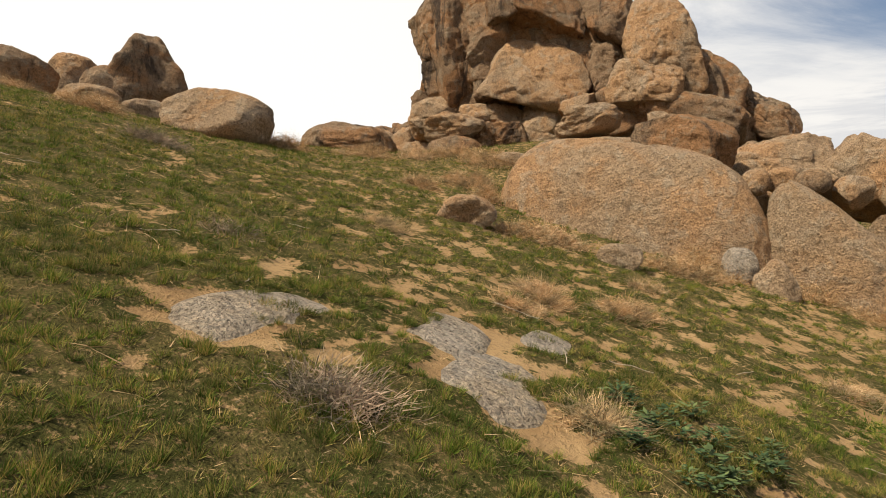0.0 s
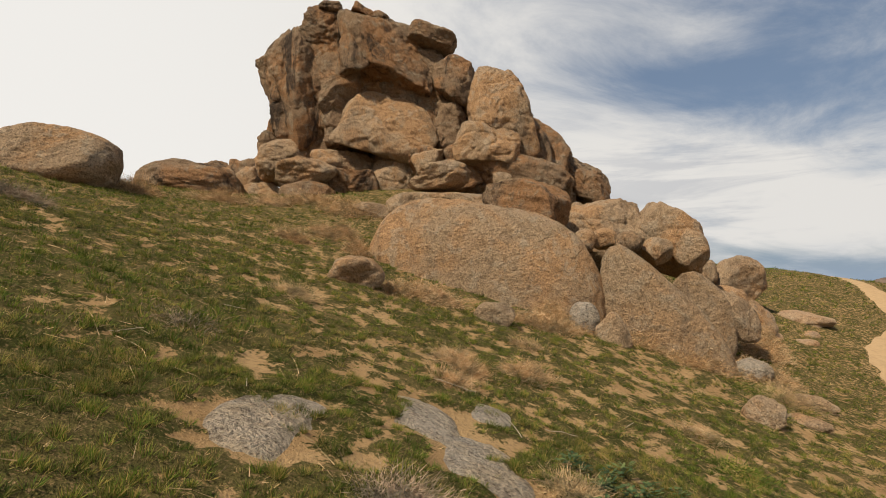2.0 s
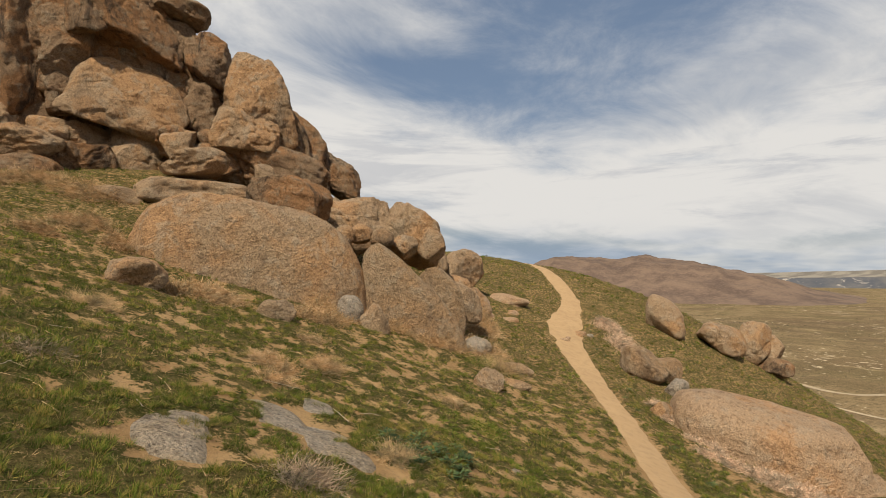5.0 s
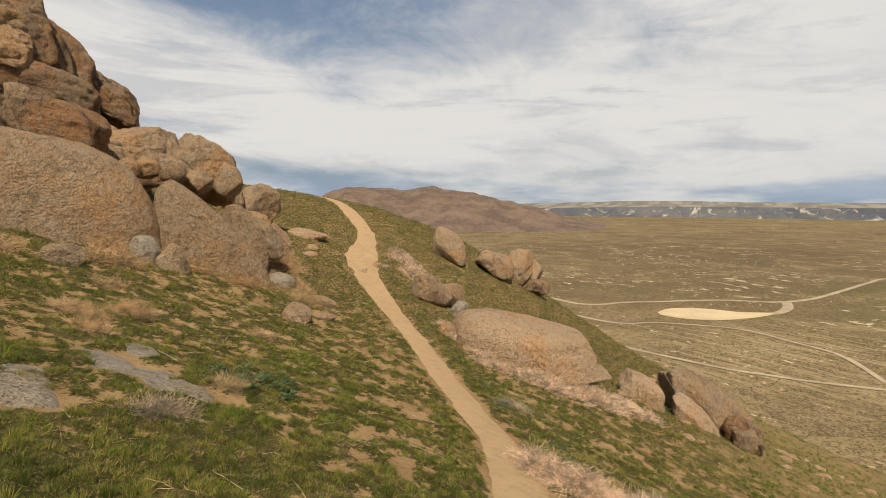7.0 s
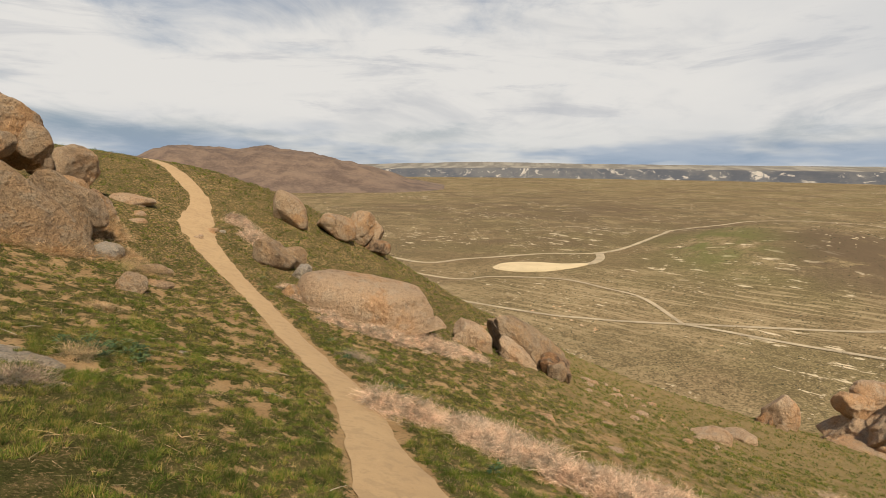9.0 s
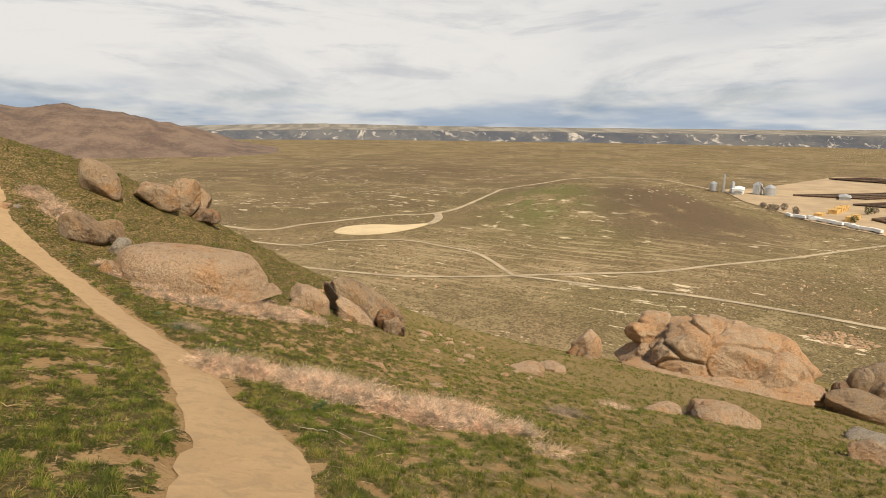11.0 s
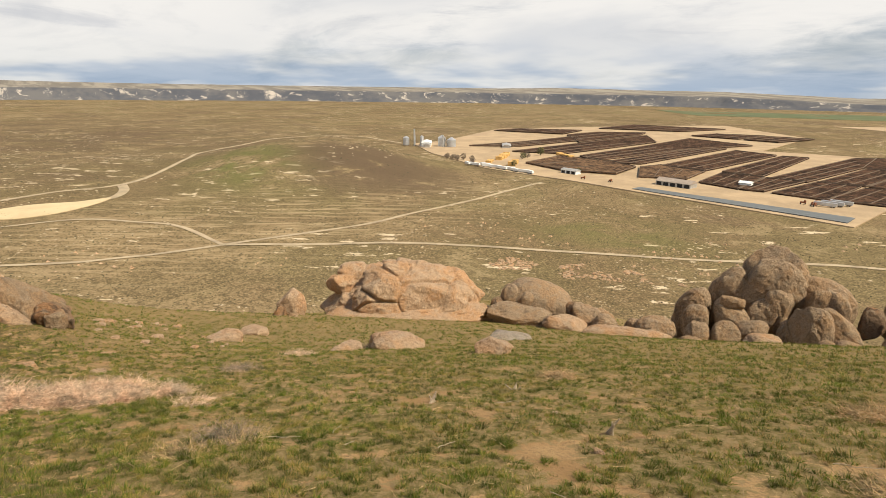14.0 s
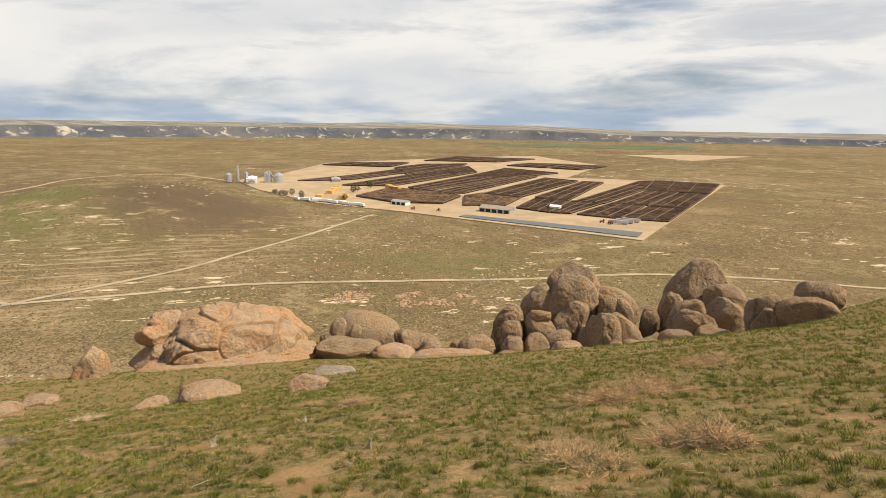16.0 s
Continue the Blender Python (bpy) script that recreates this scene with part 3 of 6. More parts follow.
boulder((7.49, 21.48, 8.04), (1.46, 1.17, 1.17), -23, 1019, name='block', parent=tor, mat=ROCK, crag=1.5, soft=0.012, rough=0.10, cuts=7, box=4.6, joints=8, groove=0.05)
boulder((8.71, 21.97, 6.54), (2.65, 1.85, 1.62), -25, 1020, name='block', parent=tor, mat=ROCK_DARK, crag=1.6, soft=0.012, rough=0.10, cuts=7, box=4.6, shear=0.45, joints=11, groove=0.05)
boulder((10.99, 22.22, 6.89), (0.86, 0.69, 1.39), -29, 1021, name='block', parent=tor, mat=ROCK_DARK, crag=1.6, soft=0.012, rough=0.10, cuts=6, box=4.6, taper=0.2, joints=7, groove=0.05)
boulder((12.30, 21.80, 6.86), (1.18, 0.94, 1.50), -32, 1022, name='block', parent=tor, mat=ROCK_DARK, crag=1.6, soft=0.012, rough=0.10, cuts=5, box=4.1, shear=0.7, joints=7, groove=0.05)
boulder((-0.55, 27.61, 11.14), (0.57, 0.51, 0.58), -2, 1023, name='block', parent=tor, mat=ROCK_DARK, crag=1.6, soft=0.012, rough=0.10, cuts=5, box=3.2, groove=0.05, joints=4)
boulder((0.01, 27.82, 9.63), (1.22, 0.97, 1.36), -3, 1024, name='block', parent=tor, mat=ROCK_DARK, crag=1.6, soft=0.012, rough=0.10, cuts=6, box=3.5, joints=7, groove=0.05)
boulder((-0.80, 27.85, 8.87), (0.83, 0.75, 0.84), -2, 1025, name='block', parent=tor, mat=ROCK_DARK, crag=1.6, soft=0.012, rough=0.10, cuts=6, box=3.2, groove=0.05, joints=4)
boulder((-0.14, 26.98, 8.03), (1.54, 1.23, 1.12), -3, 1026, name='block', parent=tor, mat=ROCK, crag=1.5, soft=0.012, rough=0.10, cuts=4, box=3.2, joints=6, groove=0.05)
boulder((2.21, 25.58, 7.70), (1.57, 1.10, 0.65), -9, 1027, name='block', parent=tor, mat=ROCK, crag=1.5, soft=0.012, rough=0.10, cuts=7, box=5.1, joints=6, groove=0.05)
boulder((2.12, 25.01, 6.46), (1.57, 1.10, 0.99), -9, 1028, name='block', parent=tor, mat=ROCK_DARK, crag=1.5, soft=0.012, rough=0.10, cuts=6, box=4.9, joints=7, groove=0.05)
boulder((4.38, 24.86, 7.15), (1.40, 0.98, 1.40), -13, 1029, name='block', parent=tor, mat=ROCK, crag=1.5, soft=0.012, rough=0.10, cuts=7, box=4.6, shear=0.3, joints=8, groove=0.05)
boulder((5.56, 23.14, 7.72), (0.95, 0.76, 0.68), -17, 1030, name='block', parent=tor, mat=ROCK_DARK, crag=1.5, soft=0.012, rough=0.10, cuts=5, box=3.8, joints=6, groove=0.05)
boulder((6.53, 21.90, 6.99), (0.98, 0.78, 0.97), -20, 1031, name='block', parent=tor, mat=ROCK_DARK, crag=1.5, soft=0.012, rough=0.10, cuts=6, box=4.6, shear=0.4, joints=7, groove=0.05)
boulder((-4.07, 36.95, 9.20), (1.00, 0.90, 0.90), 3, 135, name='block', parent=tor, mat=ROCK_DARK, cuts=11, crag=1.6, soft=0.016, rough=0.1, joints=4, groove=0.045)
boulder((-2.67, 35.27, 8.67), (0.97, 0.88, 1.29), 1, 136, name='block', parent=tor, mat=ROCK_DARK, cuts=11, crag=1.6, soft=0.016, rough=0.1, joints=4, groove=0.045)
boulder((-1.75, 33.76, 8.63), (0.90, 0.81, 1.26), -1, 137, name='block', parent=tor, mat=ROCK_DARK, cuts=11, crag=1.6, soft=0.016, rough=0.1, joints=4, groove=0.045)
boulder((-1.20, 31.36, 8.25), (0.81, 0.73, 1.25), -2, 138, name='block', parent=tor, mat=ROCK_DARK, cuts=11, crag=1.6, soft=0.016, rough=0.1, joints=4, groove=0.045)

# boulders round the foot of the tor
boulder((5.01, 20.02, 6.35), (1.21, 0.85, 0.57), -19, 139, tilt=-7, box=2.4, cuts=4, label='flat lens-shaped boulder perched on rock slabs')
boulder((5.28, 22.52, 7.37), (0.73, 0.59, 0.77), -18, 140)
boulder((9.85, 18.39, 4.04), (0.88, 0.70, 1.32), -32, 141)
boulder((6.92, 16.57, 4.83), (1.47, 0.88, 0.81), -28, 142, box=2.9, tilt=13, mat=ROCK_DARK, label='brown slab boulder balanced on the great dome rock')
boulder((6.97, 18.62, 6.00), (0.35, 0.28, 0.36), -25, 143)
boulder((0.43, 24.20, 6.99), (1.33, 1.07, 0.73), -6, 144, tilt=-10, label='cleft round boulder resting on a lower one', cracks=0.05)
boulder((0.47, 23.86, 5.84), (1.21, 0.97, 0.72), -6, 145, label='dark round boulder under a perched one', mat=ROCK_DARK)
boulder((2.43, 20.24, 4.82), (0.89, 0.71, 0.43), -12, 146)
boulder((-1.43, 27.30, 6.33), (1.07, 0.75, 0.75), -1, 147)
boulder((5.30, 20.35, 5.03), (2.21, 1.55, 0.87), -19, 148, box=3.4, mat=ROCK, label='broad granite ledge behind the great dome', cuts=8)
boulder((-4.08, 24.97, 6.28), (2.17, 1.52, 1.14), 4, 149, tilt=8, mat=ROCK_DARK, cracks=0.03, label='long low dark boulder on the ridge')
boulder((-6.10, 15.52, 5.12), (1.46, 1.17, 0.84), 21, 150, box=2.4, cuts=4, rough=0.07, label='broad smooth round boulder on the ridge')
boulder((4.64, 14.70, 0.10), (3.36, 1.68, 4.43), -23, 151, box=3.9, level=7, rough=0.04, cuts=1, shear=0.12, joints=5, groove=0.008, mat=ROCK, label='great smooth orange-brown granite dome', name='dome_rock')
boulder((8.65, 12.02, -0.10), (1.68, 0.75, 3.36), -40, 152, level=7, box=3.6, rough=0.03, cuts=2, shear=0.62, joints=3, groove=0.018, mat=ROCK_TAN, label='steep split grey-brown granite slab beside the great dome', name='dome_rock')
boulder((10.06, 12.28, 1.43), (0.77, 0.38, 1.11), -43, 153, box=3.0, rough=0.05, shear=0.7, cuts=5, joints=4, mat=ROCK_TAN, label='sloping slab side of the split granite slab')
boulder((11.16, 12.62, 1.37), (0.83, 0.50, 0.78), -44, 154, box=3.2, rough=0.05, shear=0.55, cuts=6, joints=4, groove=0.03)
boulder((6.08, 11.81, 1.31), (0.37, 0.26, 0.44), -32, 155, mat=ROCK_GREY, cuts=4, rough=0.05)
boulder((6.63, 11.42, 0.96), (0.43, 0.21, 0.55), -35, 156, tilt=-35, box=3, cuts=5, rough=0.05)
boulder((0.47, 10.95, 2.29), (0.58, 0.47, 0.40), -12, 157, label='low tan boulder with a hollow beneath it')
boulder((3.29, 10.69, 1.46), (0.44, 0.35, 0.31), -25, 158, mat=ROCK_TAN, label="small smooth tan boulder at the dome's foot")
boulder((10.20, 17.37, 4.12), (1.62, 1.14, 1.22), -34, 1100, box=5, cuts=7, rough=0.09, soft=0.012, crag=1.5, joints=9, groove=0.05, label='low jointed granite outcrop behind the great dome')
boulder((11.98, 16.35, 3.80), (1.32, 0.93, 1.42), -39, 1101, box=4.5, cuts=5, rough=0.07, soft=0.015, crag=1.4, shear=0.35, joints=6, groove=0.03, label='round-shouldered granite dome behind the great dome')
boulder((11.94, 14.85, 3.35), (0.55, 0.44, 0.71), -42, 1102, box=3, cuts=6, rough=0.05, shear=0.3, joints=2)
boulder((10.53, 14.73, 3.26), (0.48, 0.39, 0.46), -39, 1103, box=2.8, cuts=6, rough=0.05, tilt=15)
boulder((9.61, 14.91, 3.54), (0.42, 0.34, 0.35), -36, 1104, box=2.4, cuts=3, rough=0.05)
boulder((9.23, 15.66, 3.70), (0.42, 0.34, 0.36), -34, 1105, box=2.4, cuts=4, rough=0.05)
boulder((8.51, 15.65, 3.64), (0.36, 0.29, 0.38), -32, 1106, box=2.4, cuts=4, rough=0.05)


boulder((16.44, 17.50, 2.30), (0.99, 0.79, 1.16), -46, 164, label='round boulder with a flat split side')
boulder((14.96, 17.70, 2.71), (0.51, 0.41, 0.61), -43, 165)
boulder((13.68, 15.53, 1.50), (0.85, 0.68, 0.75), -44, 166, box=3)
boulder((14.23, 14.80, 1.03), (0.76, 0.60, 0.71), -47, 167, box=3)
boulder((18.81, 16.79, 0.96), (1.07, 0.96, 0.37), -50, 168, mat=ROCK_PINK)
boulder((10.29, 11.01, 0.01), (0.48, 0.43, 0.36), -47, 169, mat=ROCK_GREY, box=2.2, cuts=2, label='small round grey boulder beside the path')
boulder((7.44, 8.00, -0.24), (0.37, 0.22, 0.33), -48, 170, tilt=35, mat=ROCK, label='pale wedge-shaped stone lying on the slope')
boulder((10.72, 9.79, -0.56), (0.54, 0.27, 0.21), -51, 171, tilt=12, mat=ROCK, label='flat pale stone lying on the slope')
boulder((8.92, 8.36, -0.61), (0.42, 0.21, 0.19), -51, 172, tilt=15, mat=ROCK, label='flat pale stone lying on the slope')

# boulders along the ridge
boulder((-12.65, 23.84, 8.55), (1.89, 1.51, 2.14), 28, 173, box=2.8, mat=ROCK_DARK, label='tall dark blocky boulder on the ridge')
boulder((-16.00, 24.83, 8.93), (1.13, 0.90, 1.28), 33, 174)
boulder((-16.46, 21.85, 8.19), (1.43, 1.14, 1.23), 37, 175, mat=ROCK_DARK)
boulder((-13.64, 21.87, 7.33), (1.21, 0.85, 0.71), 32, 176)
boulder((-13.28, 22.86, 7.83), (1.28, 0.89, 1.25), 30, 177)
boulder((-10.29, 19.90, 6.39), (0.88, 0.62, 0.51), 27, 178)
boulder((-3.32, 29.87, 7.40), (0.84, 0.59, 0.90), 6, 179)
boulder((-2.08, 28.87, 7.23), (0.66, 0.46, 0.96), 4, 180)

# slabs flush with the turf
boulder((-1.22, 3.84, 0.98), (0.7, 0.44, 0.125), 10, 900, box=2.5, cuts=1, rough=0.06, lay=True, level=5, name="slab", mat=ROCK_GREY, category="rock slab", label="flat grey granite slab half buried in worn turf")
boulder((-0.02, 4.62, 0.78), (0.58, 0.44, 0.1), 25, 901, box=2.5, cuts=1, rough=0.06, lay=True, level=5, name="slab", mat=ROCK_GREY, category="rock slab", label="flat grey granite slab half buried in worn turf")
boulder((0.33, 3.92, 0.52), (0.62, 0.44, 0.1), 25, 902, box=2.5, cuts=1, rough=0.06, lay=True, level=5, name="slab", mat=ROCK_GREY, category="rock slab", label="flat grey granite slab half buried in worn turf")
boulder((0.93, 5.2, 0.62), (0.34, 0.28, 0.1), 20, 903, box=2.5, cuts=1, rough=0.06, lay=True, level=5, name="slab", mat=ROCK_GREY, category="rock slab", label="flat grey granite slab half buried in worn turf")
boulder((3.1, 3.7, -0.37), (0.3, 0.16, 0.1), 20, 904, box=2.5, cuts=1, rough=0.06, lay=True, level=5, name="slab", mat=ROCK_GREY, category="rock slab", label="flat grey granite slab half buried in worn turf")

# boulders below the path
boulder((27.47, 12.84, -0.04), (1.02, 0.82, 1.17), -66, 181, box=3, cuts=5, rough=0.05, shear=0.35, taper=0.2, mat=ROCK, label='pale upright boulder perched on the slope edge')
boulder((30.42, 11.03, -1.39), (1.28, 1.03, 0.96), -70, 1120, box=4, cuts=8, soft=0.012, crag=1.5, rough=0.05, joints=3, groove=0.04, tilt=20, mat=ROCK, label='cracked pale slab rock on the slope edge')
boulder((33.43, 10.46, -1.81), (1.07, 0.85, 1.30), -72, 1121, box=4, cuts=8, soft=0.012, crag=1.5, rough=0.05, joints=3, groove=0.04, tilt=38, mat=ROCK, label='jagged slanting slabs on the slope edge')
boulder((34.25, 9.87, -2.44), (0.92, 0.74, 1.16), -73, 1122, box=4, cuts=8, soft=0.012, crag=1.5, rough=0.05, joints=3, groove=0.04, tilt=40, mat=ROCK, label='jagged slanting slabs on the slope edge')
boulder((33.71, 9.34, -3.17), (1.03, 0.82, 0.65), -74, 1123, box=4, cuts=8, soft=0.012, crag=1.5, rough=0.05, joints=3, groove=0.04, tilt=12, mat=ROCK_DARK, label='dark broken end of the slanting slabs')
boulder((18.44, 9.60, -1.25), (0.92, 0.73, 0.70), -64, 185, mat=ROCK_TAN, cuts=5, rough=0.05, shear=0.3, joints=3, groove=0.03)
boulder((19.46, 9.19, -1.62), (0.64, 0.52, 0.55), -66, 186, mat=ROCK_TAN, box=3, cuts=6, rough=0.05, joints=2)
boulder((18.25, 8.21, -2.00), (0.45, 0.36, 0.39), -66, 187, mat=ROCK_GREY, box=2.8, cuts=4)
boulder((15.86, 4.34, -2.41), (2.84, 1.76, 1.10), -73, 188, level=7, box=2.8, rough=0.035, mat=ROCK_PINK, shear=0.55, base=0.30, joints=4, groove=0.010, cuts=2, crag=0.9, label='huge pink-orange boulder with a dark cleft under its edge', name='overhanging_boulder')
# support rock added in dark granite, inset so the cleft above reads as shadow
boulder((16.13, 4.57, -3.87), (1.92, 1.15, 0.87), -73, 1130, box=3, rough=0.05, cuts=5, mat=ROCK_DARK, label='added dark support rock set back in the shaded cleft under the overhanging boulder')
boulder((14.49, 6.98, -2.00), (0.42, 0.33, 0.34), -65, 189)
boulder((18.74, 0.71, -4.82), (0.86, 0.60, 0.98), -84, 190, shear=0.4, box=6, cuts=7, soft=0.012, rough=0.08, crag=1.4, mat=ROCK_PINK, joints=6, groove=0.03)
boulder((20.51, -1.53, -5.60), (1.84, 1.10, 1.70), -90, 191, shear=0.75, box=4, cuts=6, soft=0.012, rough=0.06, crag=1.4, joints=6, groove=0.03, mat=ROCK_TAN, label='slanting pale slab rock at the slope edge')
boulder((19.20, -1.39, -5.71), (1.04, 0.62, 1.11), -89, 1131, shear=0.7, box=4, cuts=7, soft=0.012, rough=0.08, crag=1.4, joints=5, groove=0.04, mat=ROCK_PINK, label='slanting pale slab rock at the slope edge')
boulder((19.05, -2.83, -5.82), (0.68, 0.54, 0.61), -93, 192, mat=ROCK_DARK, box=3, cuts=6, shear=0.3)
boulder((18.51, -2.87, -5.86), (0.41, 0.33, 0.44), -93, 193, mat=ROCK_TAN, cuts=4)
boulder((11.22, -14.39, -7.03), (1.14, 0.80, 0.56), -123, 194, tilt=12, mat=ROCK_PINK, label='low pink rock in the turf')

# outcrops on the shoulder of the hill
boulder((32.54, -27.47, -15.52), (7.37, 3.68, 4.57), -121, 1200, mat=ROCK_PINK, crag=1.7, rough=0.10, soft=0.012, box=2.3, cuts=9, joints=34, groove=0.085, level=7, name='granite_mound', label='broad mound of interlocking pinkish granite slabs')

boulder((35.79, -23.18, -13.24), (1.27, 1.02, 1.04), -115, 1202, mat=ROCK_PINK, crag=1.5, rough=0.075, soft=0.015, cuts=6, joints=5, groove=0.05, label='pinkish granite block of the interlocking mound')
boulder((36.34, -24.78, -12.88), (1.51, 1.20, 1.31), -116, 1203, mat=ROCK_PINK, crag=1.5, rough=0.075, soft=0.015, cuts=6, joints=6, groove=0.05, label='pinkish granite block of the interlocking mound')


boulder((31.01, -27.13, -15.17), (7.26, 2.90, 1.08), -122, 1210, mat=ROCK_PINK, crag=1.7, rough=0.14, soft=0.015, box=2.6, cuts=6, joints=22, groove=0.06, label='broad pale rock apron round the mound')
boulder((34.30, -18.15, -13.55), (1.16, 0.93, 1.48), -110, 1211, mat=ROCK_PINK, crag=1.2, rough=0.045, soft=0.02, box=2.5, cuts=4, label='round pinkish boulder beside the mound')
boulder((33.97, -17.07, -13.89), (0.53, 0.42, 0.63), -109, 1212, mat=ROCK_DARK)
boulder((32.64, -17.60, -13.88), (0.43, 0.35, 0.38), -110, 1213, mat=ROCK_TAN)
boulder((25.77, -37.30, -14.71), (2.94, 2.06, 2.18), -136, 1214, box=2.4, mat=ROCK_TAN, cuts=2, rough=0.03, shear=0.2, joints=2, groove=0.012, label='pale smooth dome rock on the shoulder')
boulder((26.91, -34.82, -14.29), (0.87, 0.70, 1.52), -133, 1215, mat=ROCK_TAN, cuts=5, rough=0.05, box=2.8, joints=2)
boulder((25.58, -35.45, -14.29), (0.81, 0.65, 1.18), -134, 1216, mat=ROCK_TAN, cuts=3, rough=0.05)
boulder((26.82, -33.29, -14.37), (0.56, 0.45, 0.78), -131, 1217, mat=ROCK_DARK, cuts=6)
boulder((24.93, -34.14, -15.06), (2.71, 1.36, 1.16), -134, 1218, mat=ROCK_TAN, box=3.4, cuts=4)
boulder((22.03, -37.39, -14.13), (0.65, 0.52, 0.82), -139, 1219, mat=ROCK_DARK, cuts=5)
boulder((20.58, -37.68, -14.56), (1.36, 0.96, 1.31), -141, 1220, mat=ROCK_TAN, cuts=4, shear=0.5, joints=4, groove=0.04)
boulder((20.65, -35.42, -14.74), (2.07, 1.03, 1.04), -139, 1221, mat=ROCK_PINK, box=3, cuts=4, shear=0.3, joints=3)
boulder((18.98, -37.57, -14.57), (1.01, 0.81, 1.12), -143, 1222, mat=ROCK_TAN, cuts=5, joints=3, groove=0.04)
boulder((12.54, -49.57, -11.81), (2.67, 1.87, 3.57), -155, 1300, box=2.3, cuts=2, taper=0.15, mat=ROCK_TAN, joints=2, groove=0.015, rough=0.065, crag=1.5, soft=0.02, label='big weathered round boulder of the lower outcrop')
boulder((11.58, -47.75, -11.68), (2.27, 1.36, 2.96), -155, 1301, box=2.3, cuts=2, mat=ROCK_TAN, joints=2, groove=0.015, rough=0.065, crag=1.5, soft=0.02, label='big weathered round boulder of the lower outcrop')
boulder((14.40, -46.49, -12.92), (1.61, 1.12, 3.18), -152, 1302, box=2.4, cuts=3, shear=-0.3, mat=ROCK_TAN, joints=2, groove=0.015, rough=0.065, crag=1.5, soft=0.02, label='big weathered round boulder of the lower outcrop')
boulder((15.79, -44.09, -13.89), (1.41, 0.99, 2.47), -149, 1303, box=2.4, cuts=3, shear=-0.35, mat=ROCK_TAN, joints=2, groove=0.015, rough=0.065, crag=1.5, soft=0.02, label='pale weathered boulder of the lower outcrop')
boulder((14.72, -42.91, -13.79), (1.00, 0.70, 1.45), -149, 1304, cuts=3, mat=ROCK_TAN, joints=2, groove=0.015, rough=0.065, crag=1.5, soft=0.02, label='pale weathered boulder of the lower outcrop')
boulder((9.26, -50.88, -12.02), (2.34, 1.41, 1.89), -159, 1305, box=2.4, cuts=2, shear=0.25, mat=ROCK_TAN, joints=2, groove=0.015, rough=0.065, crag=1.5, soft=0.02, label='big weathered round boulder of the lower outcrop')
boulder((8.62, -48.34, -11.94), (0.97, 0.78, 1.62), -159, 1306, cuts=3, mat=ROCK_TAN, joints=2, groove=0.015, rough=0.065, crag=1.5, soft=0.02, label='pale weathered boulder of the lower outcrop')
boulder((7.40, -48.82, -11.86), (0.84, 0.67, 1.51), -160, 1307, cuts=3, shear=0.3, mat=ROCK_TAN, joints=2, groove=0.015, rough=0.065, crag=1.5, soft=0.02, label='pale weathered boulder of the lower outcrop')
boulder((10.64, -46.77, -12.40), (1.06, 0.85, 1.77), -156, 1308, cuts=4, mat=ROCK_TAN, joints=2, groove=0.015, rough=0.065, crag=1.5, soft=0.02, label='pale weathered boulder of the lower outcrop')
boulder((11.30, -46.03, -12.65), (1.11, 0.77, 1.51), -155, 1309, cuts=4, shear=-0.4, mat=ROCK_TAN, joints=2, groove=0.015, rough=0.065, crag=1.5, soft=0.02, label='pale weathered boulder of the lower outcrop')
boulder((7.64, -45.40, -13.23), (1.42, 1.00, 2.45), -159, 1310, box=2.6, cuts=4, shear=0.15, mat=ROCK_TAN, joints=2, groove=0.015, rough=0.065, crag=1.5, soft=0.02, label='big weathered round boulder of the lower outcrop')
boulder((6.34, -46.70, -12.88), (1.49, 0.89, 1.91), -161, 1311, box=2.6, cuts=3, shear=0.55, mat=ROCK_TAN, joints=2, groove=0.015, rough=0.065, crag=1.5, soft=0.02, label='big weathered round boulder of the lower outcrop')
boulder((12.72, -44.71, -13.61), (1.52, 1.07, 1.80), -153, 1312, cuts=3, shear=0.4, mat=ROCK_TAN, joints=2, groove=0.015, rough=0.065, crag=1.5, soft=0.02, label='big weathered round boulder of the lower outcrop')
boulder((12.94, -44.61, -12.06), (0.94, 0.66, 0.63), -152, 1313, box=2.6, cuts=3, mat=ROCK_TAN, joints=2, groove=0.015, rough=0.065, crag=1.5, soft=0.02, label='pale weathered boulder of the lower outcrop')
boulder((11.96, -42.43, -14.20), (1.07, 0.86, 1.50), -152, 1314, cuts=4, mat=ROCK_TAN, joints=2, groove=0.015, rough=0.065, crag=1.5, soft=0.02, label='pale weathered boulder of the lower outcrop')
boulder((13.55, -41.43, -14.44), (0.96, 0.77, 1.44), -150, 1315, cuts=4, joints=2, mat=ROCK_TAN, rough=0.065, crag=1.5, soft=0.02, label='pale weathered boulder of the lower outcrop')
boulder((13.10, -40.08, -14.66), (1.02, 0.81, 0.92), -149, 1316, box=2.2, cuts=1, mat=ROCK_TAN, joints=2, groove=0.015, rough=0.065, crag=1.5, soft=0.02, label='pale weathered boulder of the lower outcrop')
boulder((9.49, -43.06, -14.17), (1.36, 0.95, 1.20), -155, 1317, cuts=3, mat=ROCK_PINK, joints=2, groove=0.015, rough=0.065, crag=1.5, soft=0.02, label='big weathered round boulder of the lower outcrop')
boulder((10.94, -44.03, -13.65), (1.12, 0.89, 1.06), -154, 1318, cuts=4, tilt=-20, mat=ROCK_TAN, joints=2, groove=0.015, rough=0.065, crag=1.5, soft=0.02, label='pale weathered boulder of the lower outcrop')
